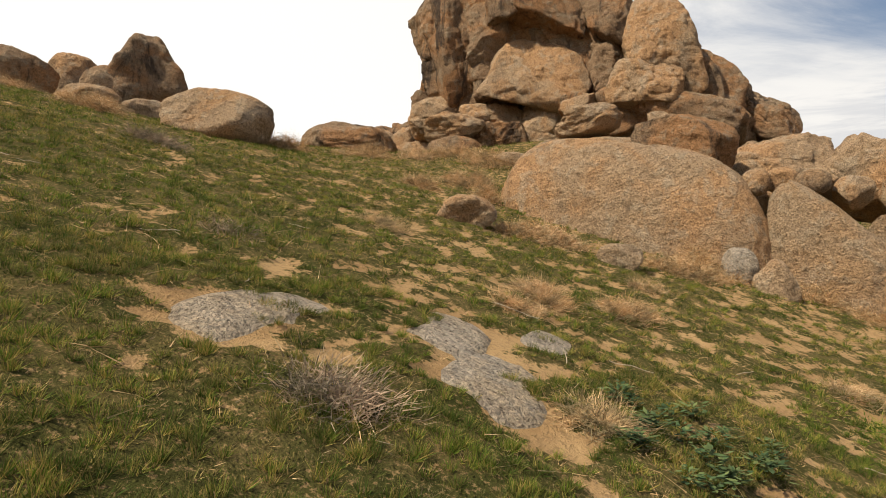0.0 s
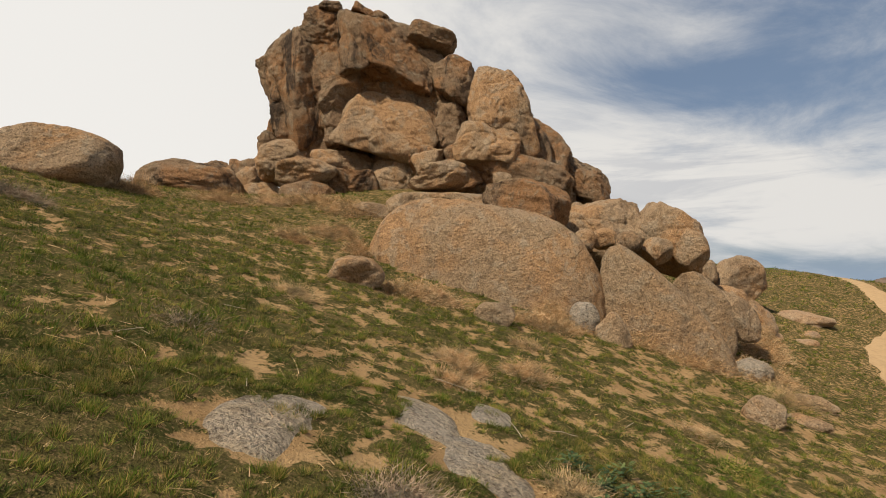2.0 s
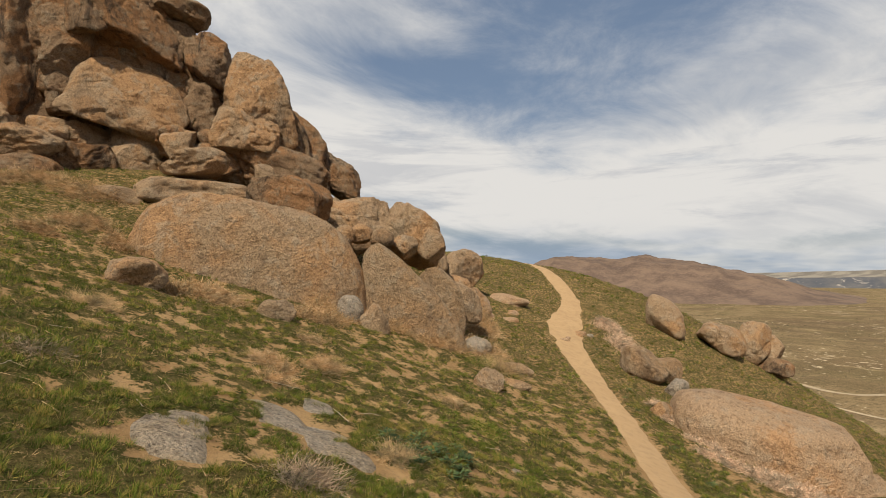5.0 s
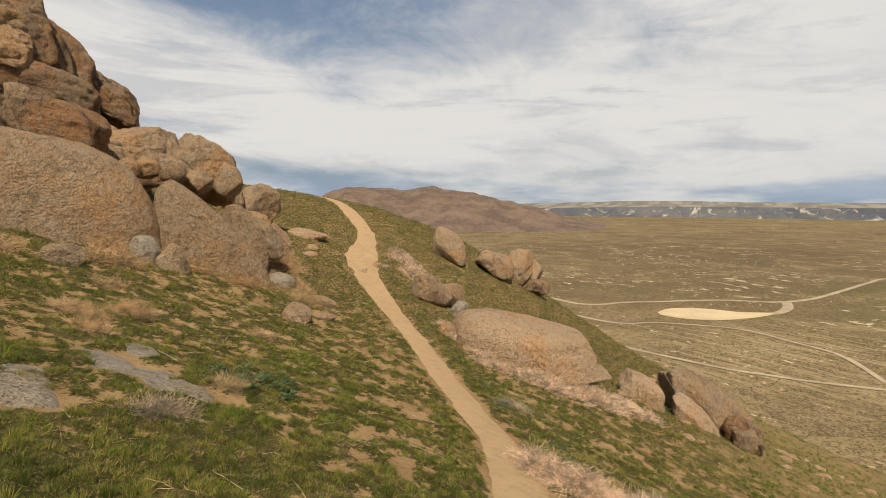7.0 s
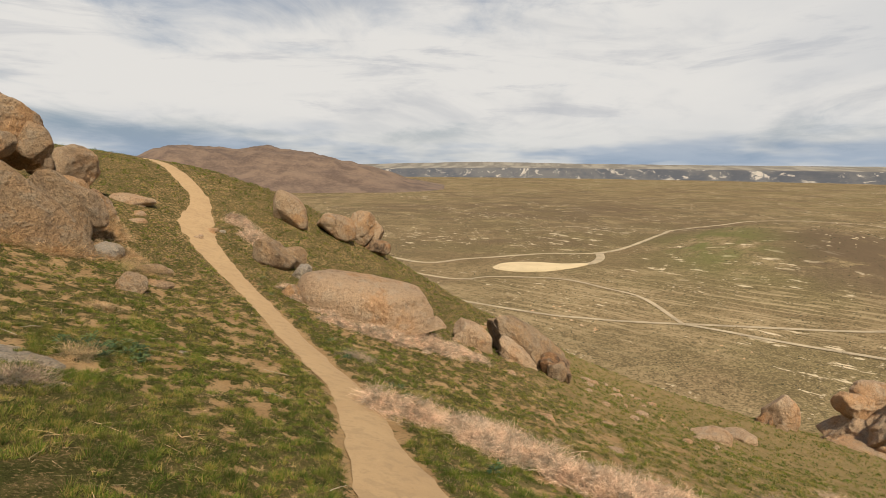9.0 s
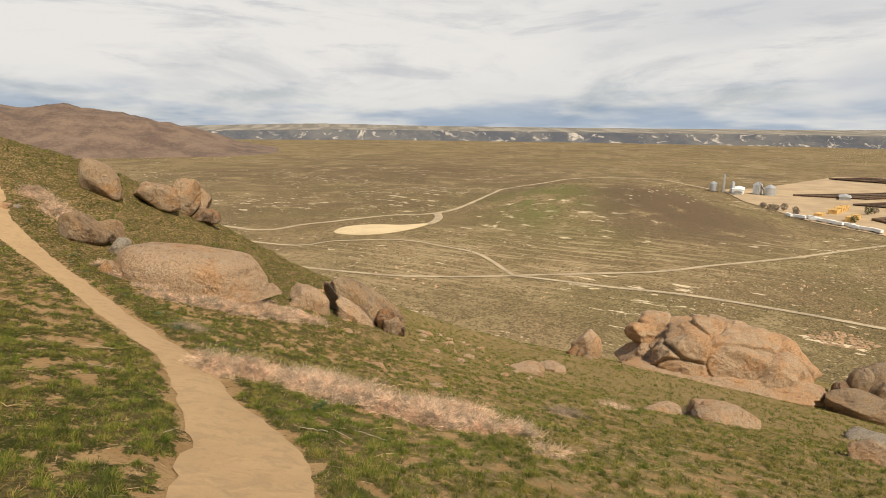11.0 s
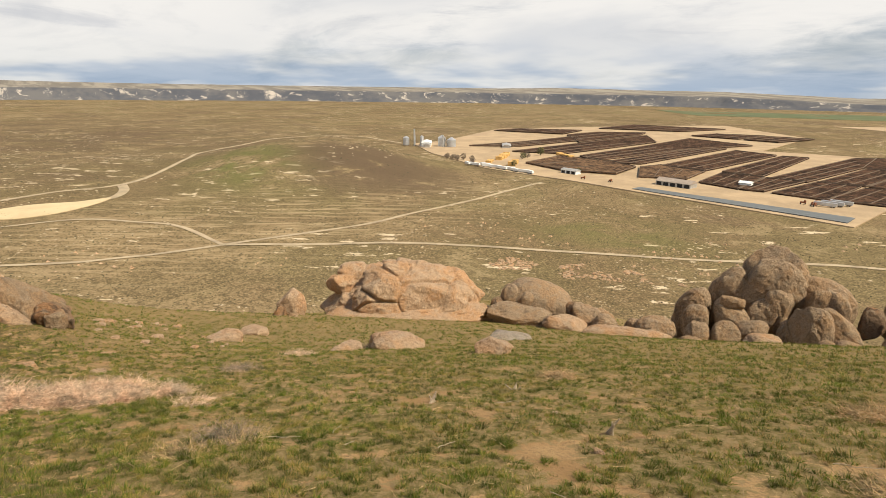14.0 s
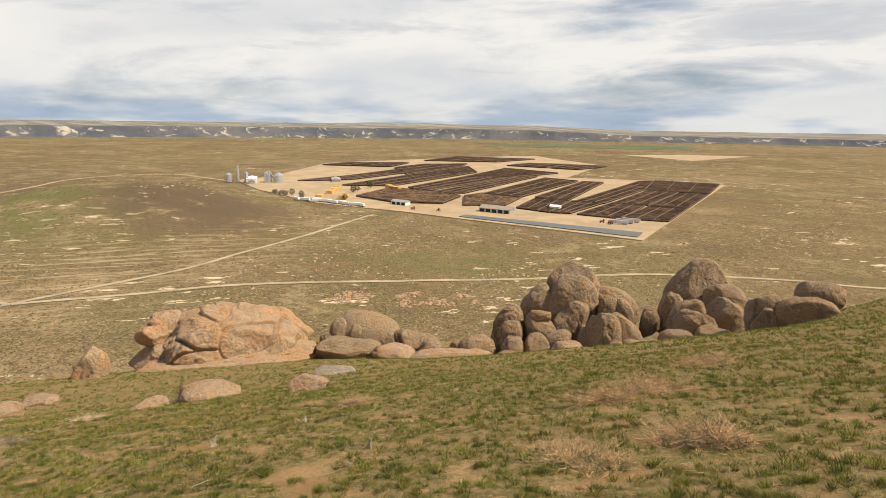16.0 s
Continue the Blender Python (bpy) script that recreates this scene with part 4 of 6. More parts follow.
boulder((9.15, -45.35, -13.55), (0.63, 0.50, 1.26), -157, 1319, cuts=4, mat=ROCK_TAN, joints=2, groove=0.015, rough=0.065, crag=1.5, soft=0.02, label='pale weathered boulder of the lower outcrop')
boulder((6.19, -44.49, -13.43), (0.66, 0.53, 0.91), -160, 1320, cuts=4, mat=ROCK_TAN, joints=2, groove=0.015, rough=0.065, crag=1.5, soft=0.02, label='pale weathered boulder of the lower outcrop')
boulder((5.15, -45.59, -13.29), (1.08, 0.75, 0.85), -162, 1321, cuts=4, tilt=15, mat=ROCK_TAN, joints=2, groove=0.015, rough=0.065, crag=1.5, soft=0.02, label='pale weathered boulder of the lower outcrop')
boulder((5.70, -50.26, -12.52), (0.83, 0.66, 1.28), -163, 1322, cuts=4, mat=ROCK_DARK, joints=2, groove=0.015, rough=0.065, crag=1.5, soft=0.02, label='pale weathered boulder of the lower outcrop')
boulder((3.87, -57.10, -11.20), (2.98, 2.08, 3.37), -167, 1323, box=2.3, cuts=2, taper=0.3, shear=-0.12, mat=ROCK_TAN, joints=2, groove=0.015, rough=0.065, crag=1.5, soft=0.02, label='big weathered round boulder of the lower outcrop')
boulder((1.01, -55.46, -11.62), (1.94, 1.16, 2.27), -169, 1324, box=2.4, cuts=3, shear=0.2, joints=3, groove=0.02, mat=ROCK_TAN, rough=0.065, crag=1.5, soft=0.02, label='big weathered round boulder of the lower outcrop')
boulder((4.46, -51.85, -12.12), (1.19, 0.83, 2.21), -165, 1325, box=2.4, cuts=3, mat=ROCK_TAN, joints=2, groove=0.015, rough=0.065, crag=1.5, soft=0.02, label='pale weathered boulder of the lower outcrop')
boulder((2.84, -50.27, -11.93), (1.51, 1.05, 2.17), -166, 1326, box=2.5, cuts=3, shear=-0.2, mat=ROCK_TAN, joints=2, groove=0.015, rough=0.065, crag=1.5, soft=0.02, label='big weathered round boulder of the lower outcrop')
boulder((0.43, -51.91, -11.43), (1.63, 0.98, 1.78), -169, 1327, box=2.5, cuts=4, joints=4, groove=0.025, mat=ROCK_TAN, rough=0.065, crag=1.5, soft=0.02, label='big weathered round boulder of the lower outcrop')
boulder((1.80, -48.81, -11.87), (1.66, 0.99, 1.73), -167, 1328, box=2.8, cuts=4, joints=3, mat=ROCK_TAN, rough=0.065, crag=1.5, soft=0.02, label='big weathered round boulder of the lower outcrop')
boulder((2.49, -46.88, -12.54), (1.43, 0.86, 1.16), -166, 1329, box=3, cuts=5, joints=3, mat=ROCK_TAN, rough=0.065, crag=1.5, soft=0.02, label='big weathered round boulder of the lower outcrop')
boulder((-0.21, -47.69, -11.95), (1.68, 0.84, 1.16), -169, 1330, box=3, cuts=5, joints=3, mat=ROCK_TAN, rough=0.065, crag=1.5, soft=0.02, label='big weathered round boulder of the lower outcrop')
boulder((-2.91, -47.64, -9.50), (1.25, 0.87, 1.89), -173, 1331, box=2.5, cuts=3, joints=2, mat=ROCK_TAN, rough=0.065, crag=1.5, soft=0.02, label='big weathered round boulder of the lower outcrop')
boulder((-3.20, -46.23, -9.40), (0.84, 0.59, 1.13), -173, 1332, cuts=4, mat=ROCK_TAN, joints=2, groove=0.015, rough=0.065, crag=1.5, soft=0.02, label='pale weathered boulder of the lower outcrop')
boulder((-5.51, -46.93, -8.50), (1.94, 1.16, 1.36), -176, 1333, box=2.6, cuts=3, joints=2, mat=ROCK_TAN, rough=0.065, crag=1.5, soft=0.02, label='big weathered round boulder of the lower outcrop')
boulder((-5.87, -49.54, -7.73), (1.53, 0.92, 1.05), -177, 1334, box=2.5, cuts=4, mat=ROCK_TAN, joints=2, groove=0.015, rough=0.065, crag=1.5, soft=0.02, label='big weathered round boulder of the lower outcrop')
boulder((16.19, -40.24, -14.80), (1.53, 1.07, 1.54), -146, 1335, box=2.4, cuts=3, mat=ROCK_TAN, joints=2, groove=0.015, rough=0.065, crag=1.5, soft=0.02, label='big weathered round boulder of the lower outcrop')
boulder((17.82, -39.75, -15.06), (0.78, 0.62, 1.17), -144, 1336, cuts=4, mat=ROCK_TAN, joints=2, groove=0.015, rough=0.065, crag=1.5, soft=0.02, label='pale weathered boulder of the lower outcrop')
boulder((15.50, -39.10, -14.85), (0.96, 0.77, 0.94), -146, 1337, cuts=4, joints=2, mat=ROCK_TAN, rough=0.065, crag=1.5, soft=0.02, label='pale weathered boulder of the lower outcrop')
boulder((20.02, -38.62, -15.01), (1.15, 0.80, 1.52), -141, 1338, cuts=4, joints=3, mat=ROCK_TAN, rough=0.065, crag=1.5, soft=0.02, label='pale weathered boulder of the lower outcrop')
boulder((18.78, -38.49, -15.04), (1.01, 0.81, 0.86), -142, 1339, cuts=4, mat=ROCK_TAN, joints=2, groove=0.015, rough=0.065, crag=1.5, soft=0.02, label='pale weathered boulder of the lower outcrop')
boulder((16.54, -37.24, -14.95), (3.46, 1.38, 1.26), -143, 1340, box=3.4, cuts=4, joints=5, mat=ROCK_PINK, rough=0.065, crag=1.5, soft=0.02, label='big weathered round boulder of the lower outcrop')

# low rocks in the turf
boulder((6.05, -15.17, -5.36), (0.69, 0.56, 0.45), -129, 237, mat=ROCK_PINK, label='low weathered rock half sunk in the turf')
boulder((11.91, -14.53, -7.36), (1.06, 0.97, 0.50), -120, 238, mat=ROCK_PINK, label='low weathered rock half sunk in the turf')
boulder((12.61, -21.92, -9.11), (1.10, 0.89, 0.41), -131, 239, mat=ROCK_GREY, label='flat grey rock sunk in the turf')
boulder((11.56, -12.21, -6.77), (0.66, 0.53, 0.29), -115, 240, mat=ROCK_PINK, label='low weathered rock half sunk in the turf')
boulder((19.81, -9.55, -8.80), (0.86, 0.69, 0.46), -104, 241, mat=ROCK_PINK, label='low weathered rock half sunk in the turf')
boulder((24.22, -12.15, -10.77), (0.90, 0.72, 0.43), -107, 242, mat=ROCK_PINK, label='low weathered rock half sunk in the turf')

# ---------------------------------------------------------------- the plain
def part(name, bm, mat, parent, label=""):
    me = bpy.data.meshes.new(name)
    bm.to_mesh(me)
    bm.free()
    me.materials.append(mat)
    ob = new(name, me)
    ob.parent = parent
    return tagged(ob, label)


def box_bm(cx, cy, cz, sx, sy, sz, bevel=0.0, top=1.0):
    bm = bmesh.new()
    bmesh.ops.create_cube(bm, size=1.0)
    for v in bm.verts:
        k = top if v.co.z > 0 else 1.0
        v.co = (cx + v.co.x * sx * k, cy + v.co.y * sy * k, cz + v.co.z * sz)
    if bevel:
        bmesh.ops.bevel(bm, geom=bm.edges[:], offset=bevel, segments=1, affect="EDGES")
    return bm


def plain_z(x, y):
    return float(ground_z(x, y)) + float(plain_roll(x, y)[0])


def slab(name, pts, mat, lift, label, category, kind="structure", step=40.0):
    """A flat piece of ground with the outline pts, laid on the plain."""
    pts = [Vector((*p, 0)) for p in pts]
    dense = []
    for a, b in zip(pts, pts[1:] + pts[:1]):
        n = max(1, int((b - a).length / step))
        dense += [a.lerp(b, i / n) for i in range(n)]
    bm = bmesh.new()
    face = bm.faces.new([bm.verts.new((v.x, v.y, plain_z(v.x, v.y) + lift)) for v in dense])
    low = bmesh.ops.extrude_face_region(bm, geom=[face])
    for v in low["geom"]:
        if isinstance(v, bmesh.types.BMVert):
            v.co.z -= 2.0
    bmesh.ops.triangulate(bm, faces=bm.faces[:])
    bmesh.ops.recalc_face_normals(bm, faces=bm.faces[:])
    me = bpy.data.meshes.new(name)
    bm.to_mesh(me)
    bm.free()
    me.materials.append(mat)
    return tagged(new(name, me), label, category, kind=kind)


rng = np.random.default_rng(5)
slab("sand_pad", [tuple(p[:2]) for p in spline([(537, 41, 0), (560, 32, 0), (572, 5, 0), (568, -25, 0), (574, -52, 0), (551, -39, 0), (525, -10, 0), (519, 19, 0), (528, 38, 0)], 8)], PAD_SAND, 0.45, "bare pale sand pad beside the gravel road", "sand pad", step=15)
slab("feedlot_yard", [(160, -503), (225, -1087), (385, -1070), (493, -1024), (587, -1412), (925, -1680), (1031, -1499), (1123, -966), (900, -640), (880, -560), (729, -500), (555, -462), (427, -486), (350, -491)], LOT_DIRT, 0.9, "wide pale dirt yard and lanes of a cattle feedlot", "yard")
slab("far_yard", [(760, -1962), (616, -2208), (407, -2270), (478, -1830)], LOT_DIRT, 0.9, "distant pale gravel yard on the plain", "yard")
slab("field_north", [(1400, -2300), (700, -2700), (900, -3300), (1900, -2700)], simple("far_green_field", (0.10, 0.12, 0.05), 0.9, 0.2, 0.01), 0.6, "distant green field on the plain", "field")
pond = slab("pond", [(359, -499), (361, -514), (172, -537), (168, -512)], WATER, 1.6, "long narrow grey settling pond along the yard", "pond")


PEN_COUNT = [0]


def pen(pts, mat):
    """One feedlot pen: dark trampled mud and a low rail fence round it."""
    holder = tagged(new("feedlot_pen"), "dark muddy feedlot pen with pale rail fence", "cattle pen", "pens of the feedlot")
    c = np.mean(pts, 0)
    pts = [tuple(c + 1.08 * (np.array(q) - c)) for q in pts]
    PEN_COUNT[0] += 1
    holder.location = (c[0], c[1], VALLEY + 0.06 * PEN_COUNT[0])
    bm = bmesh.new()
    f = bm.faces.new([bm.verts.new((x - c[0], y - c[1], 2.0)) for x, y in pts])
    g = bmesh.ops.extrude_face_region(bm, geom=[f])
    for v in g["geom"]:
        if isinstance(v, bmesh.types.BMVert):
            v.co.z -= 1.4
    bmesh.ops.recalc_face_normals(bm, faces=bm.faces[:])
    part("mud", bm, mat, holder)
    inner = [(tuple(np.array(pts[0]) * (1 - k) + np.array(pts[-1]) * k), tuple(np.array(pts[1]) * (1 - k) + np.array(pts[-2]) * k)) for k in (0.33, 0.67)] if len(pts) > 3 else []
    for a, b in list(zip(pts, pts[1:] + pts[:1])) + inner:
        a, b = np.array(a, float) - c, np.array(b, float) - c
        d = b - a
        n = np.array([-d[1], d[0]]) / np.hypot(*d)
        bm = bmesh.new()
        vs = [bm.verts.new((p[0] + s * n[0], p[1] + s * n[1], z)) for z in (2.0, 3.0) for p, s in ((a, .12), (b, .12), (b, -.12), (a, -.12))]
        for q in ((0, 1, 2, 3), (4, 5, 6, 7), (0, 1, 5, 4), (1, 2, 6, 5), (2, 3, 7, 6), (3, 0, 4, 7)):
            bm.faces.new([vs[i] for i in q])
        bmesh.ops.recalc_face_normals(bm, faces=bm.faces[:])
        part("fence", bm, RAIL, holder)


RAIL = simple("pale_fence_rail", (0.17, 0.125, 0.09), 0.8, 0.2, 0.5)
PEN_LIGHT = mud_material("brown_pen_mud", (0.17, 0.105, 0.062), (0.075, 0.048, 0.032))
pen([(266, -602), (274, -712), (236, -718), (220, -607)], PEN_MUD)
pen([(219, -608), (226, -708), (187, -726), (175, -620)], PEN_MUD)
pen([(274, -728), (291, -893), (249, -899), (235, -734)], PEN_MUD)
pen([(229, -734), (243, -886), (208, -906), (189, -743)], PEN_MUD)
pen([(296, -908), (333, -1059), (235, -1078), (213, -930)], PEN_MUD)
pen([(344, -598), (370, -686), (326, -694), (301, -593)], PEN_MUD)
pen([(296, -593), (320, -692), (284, -701), (277, -601)], PEN_MUD)
pen([(379, -710), (425, -949), (393, -959), (333, -710)], PEN_MUD)
pen([(318, -710), (353, -1021), (335, -1042), (301, -903), (284, -717)], PEN_MUD)
pen([(405, -574), (455, -643), (454, -682), (392, -678), (369, -606)], PEN_LIGHT)
pen([(453, -694), (507, -961), (438, -949), (398, -699)], PEN_MUD)
pen([(517, -651), (556, -900), (536, -977), (481, -682)], PEN_MUD)
pen([(586, -687), (629, -880), (689, -1109), (549, -1078), (568, -920), (537, -661)], PEN_MUD)
pen([(684, -638), (711, -760), (784, -1092), (679, -977), (624, -682)], PEN_MUD)
pen([(790, -630), (798, -744), (842, -934), (775, -877), (745, -701)], PEN_MUD)
pen([(880, -965), (905, -1084), (842, -1170), (803, -1096), (753, -861)], PEN_MUD)
pen([(1057, -908), (1071, -994), (972, -1096), (916, -975)], PEN_MUD)
pen([(997, -1215), (1052, -1414), (836, -1488), (844, -1311)], PEN_MUD)
pen([(739, -1213), (741, -1308), (657, -1355), (645, -1220)], PEN_MUD)
pen([(625, -1219), (643, -1342), (559, -1362), (561, -1223)], PEN_MUD)
pen([(558, -543), (589, -635), (517, -651), (463, -634), (438, -566), (487, -535)], PEN_LIGHT)
BARN_ROOF = simple("brown_tin_roof", (0.34, 0.28, 0.23), 0.6, 0.15, 0.4)
TIN = simple("weathered_tin_roof", (0.42, 0.41, 0.39), 0.45, 0.15, 0.4, metal=0.3)
WHITE = simple("white_painted_metal", (0.78, 0.78, 0.76), 0.5, 0.08, 0.5)
STEEL = simple("galvanised_steel", (0.55, 0.56, 0.57), 0.4, 0.12, 0.5, metal=0.6)
# black of wheels and chassis, also used as the shade inside doorways
DARK = simple("black_rubber_and_doorway_shade", (0.03, 0.03, 0.03), 0.9, 0.1, 0.5)
HAY = simple("stacked_hay", (0.62, 0.38, 0.13), 0.95, 0.3, 0.35)
RUST = simple("rusty_machinery", (0.25, 0.10, 0.05), 0.8, 0.3, 0.6)


def shed(x, y, yaw, long, wide, wall_h, roof_h, roof_mat, wall_mat, label, name="barn", bays=0):
    ob = tagged(new(name), label, "building")
    ob.matrix_basis = pose(x, y, plain_z(x, y) + 0.6, 0, 0, yaw)
    part("wall", box_bm(0, 0, wall_h / 2, long, wide, wall_h), wall_mat, ob)
    bm = bmesh.new()
    l, w_ = long / 2 + 0.6, wide / 2 + 0.8
    v = [bm.verts.new(p) for p in ((-l, -w_, wall_h), (l, -w_, wall_h), (l, w_, wall_h), (-l, w_, wall_h), (-l, 0, wall_h + roof_h), (l, 0, wall_h + roof_h))]
    for q in ((0, 1, 5, 4), (3, 4, 5, 2), (0, 4, 3), (1, 2, 5), (0, 3, 2, 1)):
        bm.faces.new([v[i] for i in q])
    part("roof", bm, roof_mat, ob)
    for i in range(bays):
        cx = -long / 2 + long * (i + 0.5) / bays
        # dark panel on the closed wall, its colour standing for the unlit inside
        part("doorway", box_bm(cx, wide / 2, wall_h * 0.42, long / bays * 0.7, 0.3, wall_h * 0.84), DARK, ob)
    return ob


shed(347, -556, 8, 38, 16, 5, 3.2, BARN_ROOF, TIN, "long pale-roofed open barn beside the pond", bays=5)
shed(469, -526, 5, 22, 10, 4.5, 2, TIN, WHITE, "low white shed in the feedlot yard", "shed", 3)
shed(755, -673, -40, 40, 14, 4, 2, TIN, TIN, "grey tin shed by the pens", "shed")
shed(307, -622, 10, 12, 8, 4, 2, WHITE, WHITE, "small pale hut between the pens", "hut")
shed(835, -560, -35, 46, 16, 7, 2, WHITE, WHITE, "long white mill building below the silos", "mill_building", 2)
shed(812, -545, -35, 14, 10, 5, 2, TIN, TIN, "small tin outbuilding at the mill", "shed", 1)


def silo(x, y, radius, height, label):
    ob = tagged(new("silo"), label, "grain silo", "silos at the mill")
    ob.matrix_basis = pose(x, y, plain_z(x, y) + 0.6)
    for name, r1, r2, z, d in (("barrel", radius, radius, height / 2, height), ("roof", radius * 1.03, radius * 0.12, height + radius * 0.3, radius * 0.6)):
        bm = bmesh.new()
        bmesh.ops.create_cone(bm, cap_ends=True, segments=28, radius1=r1, radius2=r2, depth=d, matrix=Matrix.Translation((0, 0, z)))
        part(name, bm, STEEL, ob)
    for k in range(1, 6):
        bm = bmesh.new()
        bmesh.ops.create_cone(bm, cap_ends=False, segments=28, radius1=radius * 1.015, radius2=radius * 1.015, depth=0.25, matrix=Matrix.Translation((0, 0, height * k / 6)))
        part("hoop", bm, TIN, ob)
    return ob


silo(815, -578, 6.5, 15, "tall round galvanised grain silo with a conical roof")
silo(800, -588, 7.5, 12, "squat round galvanised grain silo with a conical roof")
silo(862, -535, 5.5, 12, "round galvanised grain silo beside the mill")
silo(838, -552, 3.0, 16, "slim pale bin beside the elevator")


def beam(bm, a, b, w_):
    a, b = Vector(a), Vector(b)
    bmesh.ops.create_cone(bm, cap_ends=True, segments=6, radius1=w_, radius2=w_, depth=(b - a).length, matrix=Matrix.Translation((a + b) / 2) @ (b - a).to_track_quat("Z", "Y").to_matrix().to_4x4())


def elevator(x, y, height, reach, yaw):
    ob = tagged(new("grain_elevator"), "tall steel grain elevator leg with a slanting spout", "grain elevator", "elevators at the mill")
    ob.matrix_basis = pose(x, y, plain_z(x, y) + 0.6, 0, 0, yaw)
    for name, a, b, w_ in (("leg", (0, 0, 0), (0, 0, height), 1.4), ("spout", (0, 0, height), (reach, 0, height * 0.35), 1.0), ("strut", (reach * 0.5, 0, 0), (0, 0, height * 0.8), 0.6), ("post", (reach, 0, 0), (reach, 0, height * 0.36), 0.5)):
        bm = bmesh.new()
        beam(bm, a, b, w_)
        part(name, bm, STEEL, ob)
    part("head_box", box_bm(0, 0, height, 2.6, 2.6, 2.4, 0.2), STEEL, ob)


elevator(848, -543, 27, 12, -40)
elevator(803, -572, 19, 16, -60)


def haystack(x, y, yaw, long, wide, high):
    ob = tagged(new("haystack"), "long golden stack of hay bales in the yard", "haystack", "haystacks in the yard")
    ob.matrix_basis = pose(x, y, plain_z(x, y) + 0.7, 0, 0, yaw)
    n = max(2, int(long / 8))
    for i in range(n):
        h = high * rng.uniform(0.82, 1.08)
        part("bale_stack", box_bm(-long / 2 + long * (i + 0.5) / n, 0, h / 2, long / n * 0.98, wide * rng.uniform(0.9, 1.05), h, 0.25, rng.uniform(0.95, 1)), HAY, ob)


haystack(620, -546, -52, 40, 9, 6)
haystack(640, -570, -52, 34, 9, 6)
haystack(563, -518, -52, 34, 9, 6)
haystack(596, -650, -20, 44, 9, 5)
haystack(600, -508, -50, 20, 8, 4)


def wheels(ob, xs, half):
    for x in xs:
        for s in (-1, 1):
            bm = bmesh.new()
            bmesh.ops.create_cone(bm, cap_ends=True, segments=12, radius1=0.55, radius2=0.55, depth=0.4, matrix=Matrix.Translation((x, s * half, 0.55)) @ Matrix.Rotation(radians(90), 4, "X"))
            part("wheel", bm, DARK, ob)


def trailer(x, y, yaw, mat, label, long=14.0):
    ob = tagged(new("trailer"), label, "trailer", "trailers in the yard")
    ob.matrix_basis = pose(x, y, plain_z(x, y) + 0.9, 0, 0, yaw)
    part("box_body", box_bm(0, 0, 2.6, long, 2.8, 3.0, 0.12), mat, ob)
    part("chassis", box_bm(0, 0, 0.9, long * 0.9, 1.6, 0.35), DARK, ob)
    wheels(ob, (-long * 0.38, -long * 0.28, long * 0.36), 1.2)


for i, (tx, ty, ta) in enumerate(((587, -460, -15), (577, -464, 15), (570, -476, 5), (514, -476, 0), (500, -479, 20), (492, -480, -10), (560, -470, 40), (548, -474, 25), (535, -474, 5), (525, -480, 10))):
    trailer(tx, ty, ta, WHITE, "white box trailer parked at the yard's edge", 16 if i % 3 else 12)
for tx, ty, ta in ((208, -570, 8), (206, -580, 5), (203, -590, 8)):
    trailer(tx, ty, ta, STEEL, "grey livestock trailer parked on the yard", 18)


def tractor(x, y, yaw, label):
    ob = tagged(new("tractor"), label, "tractor", "machines in the yard")
    ob.matrix_basis = pose(x, y, plain_z(x, y) + 0.9, 0, 0, yaw)
    part("bonnet", box_bm(1.6, 0, 1.7, 3.0, 1.3, 1.4, 0.15), RUST, ob)
    part("cab", box_bm(-0.9, 0, 2.4, 2.0, 1.9, 2.6, 0.15, 0.85), RUST, ob)
    wheels(ob, (-1.2, 2.3), 1.2)


for tx, ty, ta in ((224, -566, 20), (218, -574, 60), (214, -563, -30), (212, -585, 10), (430, -505, 30), (400, -515, -20)):
    tractor(tx, ty, ta, "rust-red tractor standing on the pale yard")

BARK = simple("grey_bark", (0.20, 0.16, 0.12), 0.95, 0.3, 2.0)
TWIG = simple("grey_leafless_twigs", (0.24, 0.19, 0.14), 0.95, 0.3, 0.6)
BUD = simple("olive_spring_leaves", (0.13, 0.13, 0.055), 0.9, 0.3, 0.6)


def bare_tree(x, y, height, leaf, seed, label):
    r = np.random.default_rng(seed)
    ob = tagged(new("tree"), label, "tree", "trees by the yard")
    ob.matrix_basis = pose(x, y, plain_z(x, y) + 0.3)
    bm = bmesh.new()
    bmesh.ops.create_cone(bm, cap_ends=True, segments=7, radius1=0.35, radius2=0.12, depth=height * 0.6, matrix=Matrix.Translation((0, 0, height * 0.3)))
    for _ in range(9):
        a, z = r.uniform(0, 6.28), height * r.uniform(0.2, 0.55)
        beam(bm, (0, 0, z), (math.cos(a) * height * 0.33, math.sin(a) * height * 0.33, z + height * r.uniform(0.2, 0.4)), 0.09)
    part("trunk", bm, BARK, ob)
    n = 420
    d = r.normal(size=(n, 3))
    d /= np.linalg.norm(d, axis=1)[:, None]
    c = d * (r.uniform(0.35, 1, n) ** 0.5)[:, None] * np.array([0.42, 0.42, 0.40]) * height * (1 + 0.25 * fbm(d * 1.6 + seed, 2, 0.5, seed))[:, None] + (0, 0, height * 0.6)
    s = height * 0.075
    tri = c[:, None, :] + r.normal(size=(n, 3, 3)) * s * 0.6
    crown = mesh_object("crown", tri.reshape(-1, 3), np.arange(3 * n).reshape(-1, 3), leaf, False, ob)
    return ob


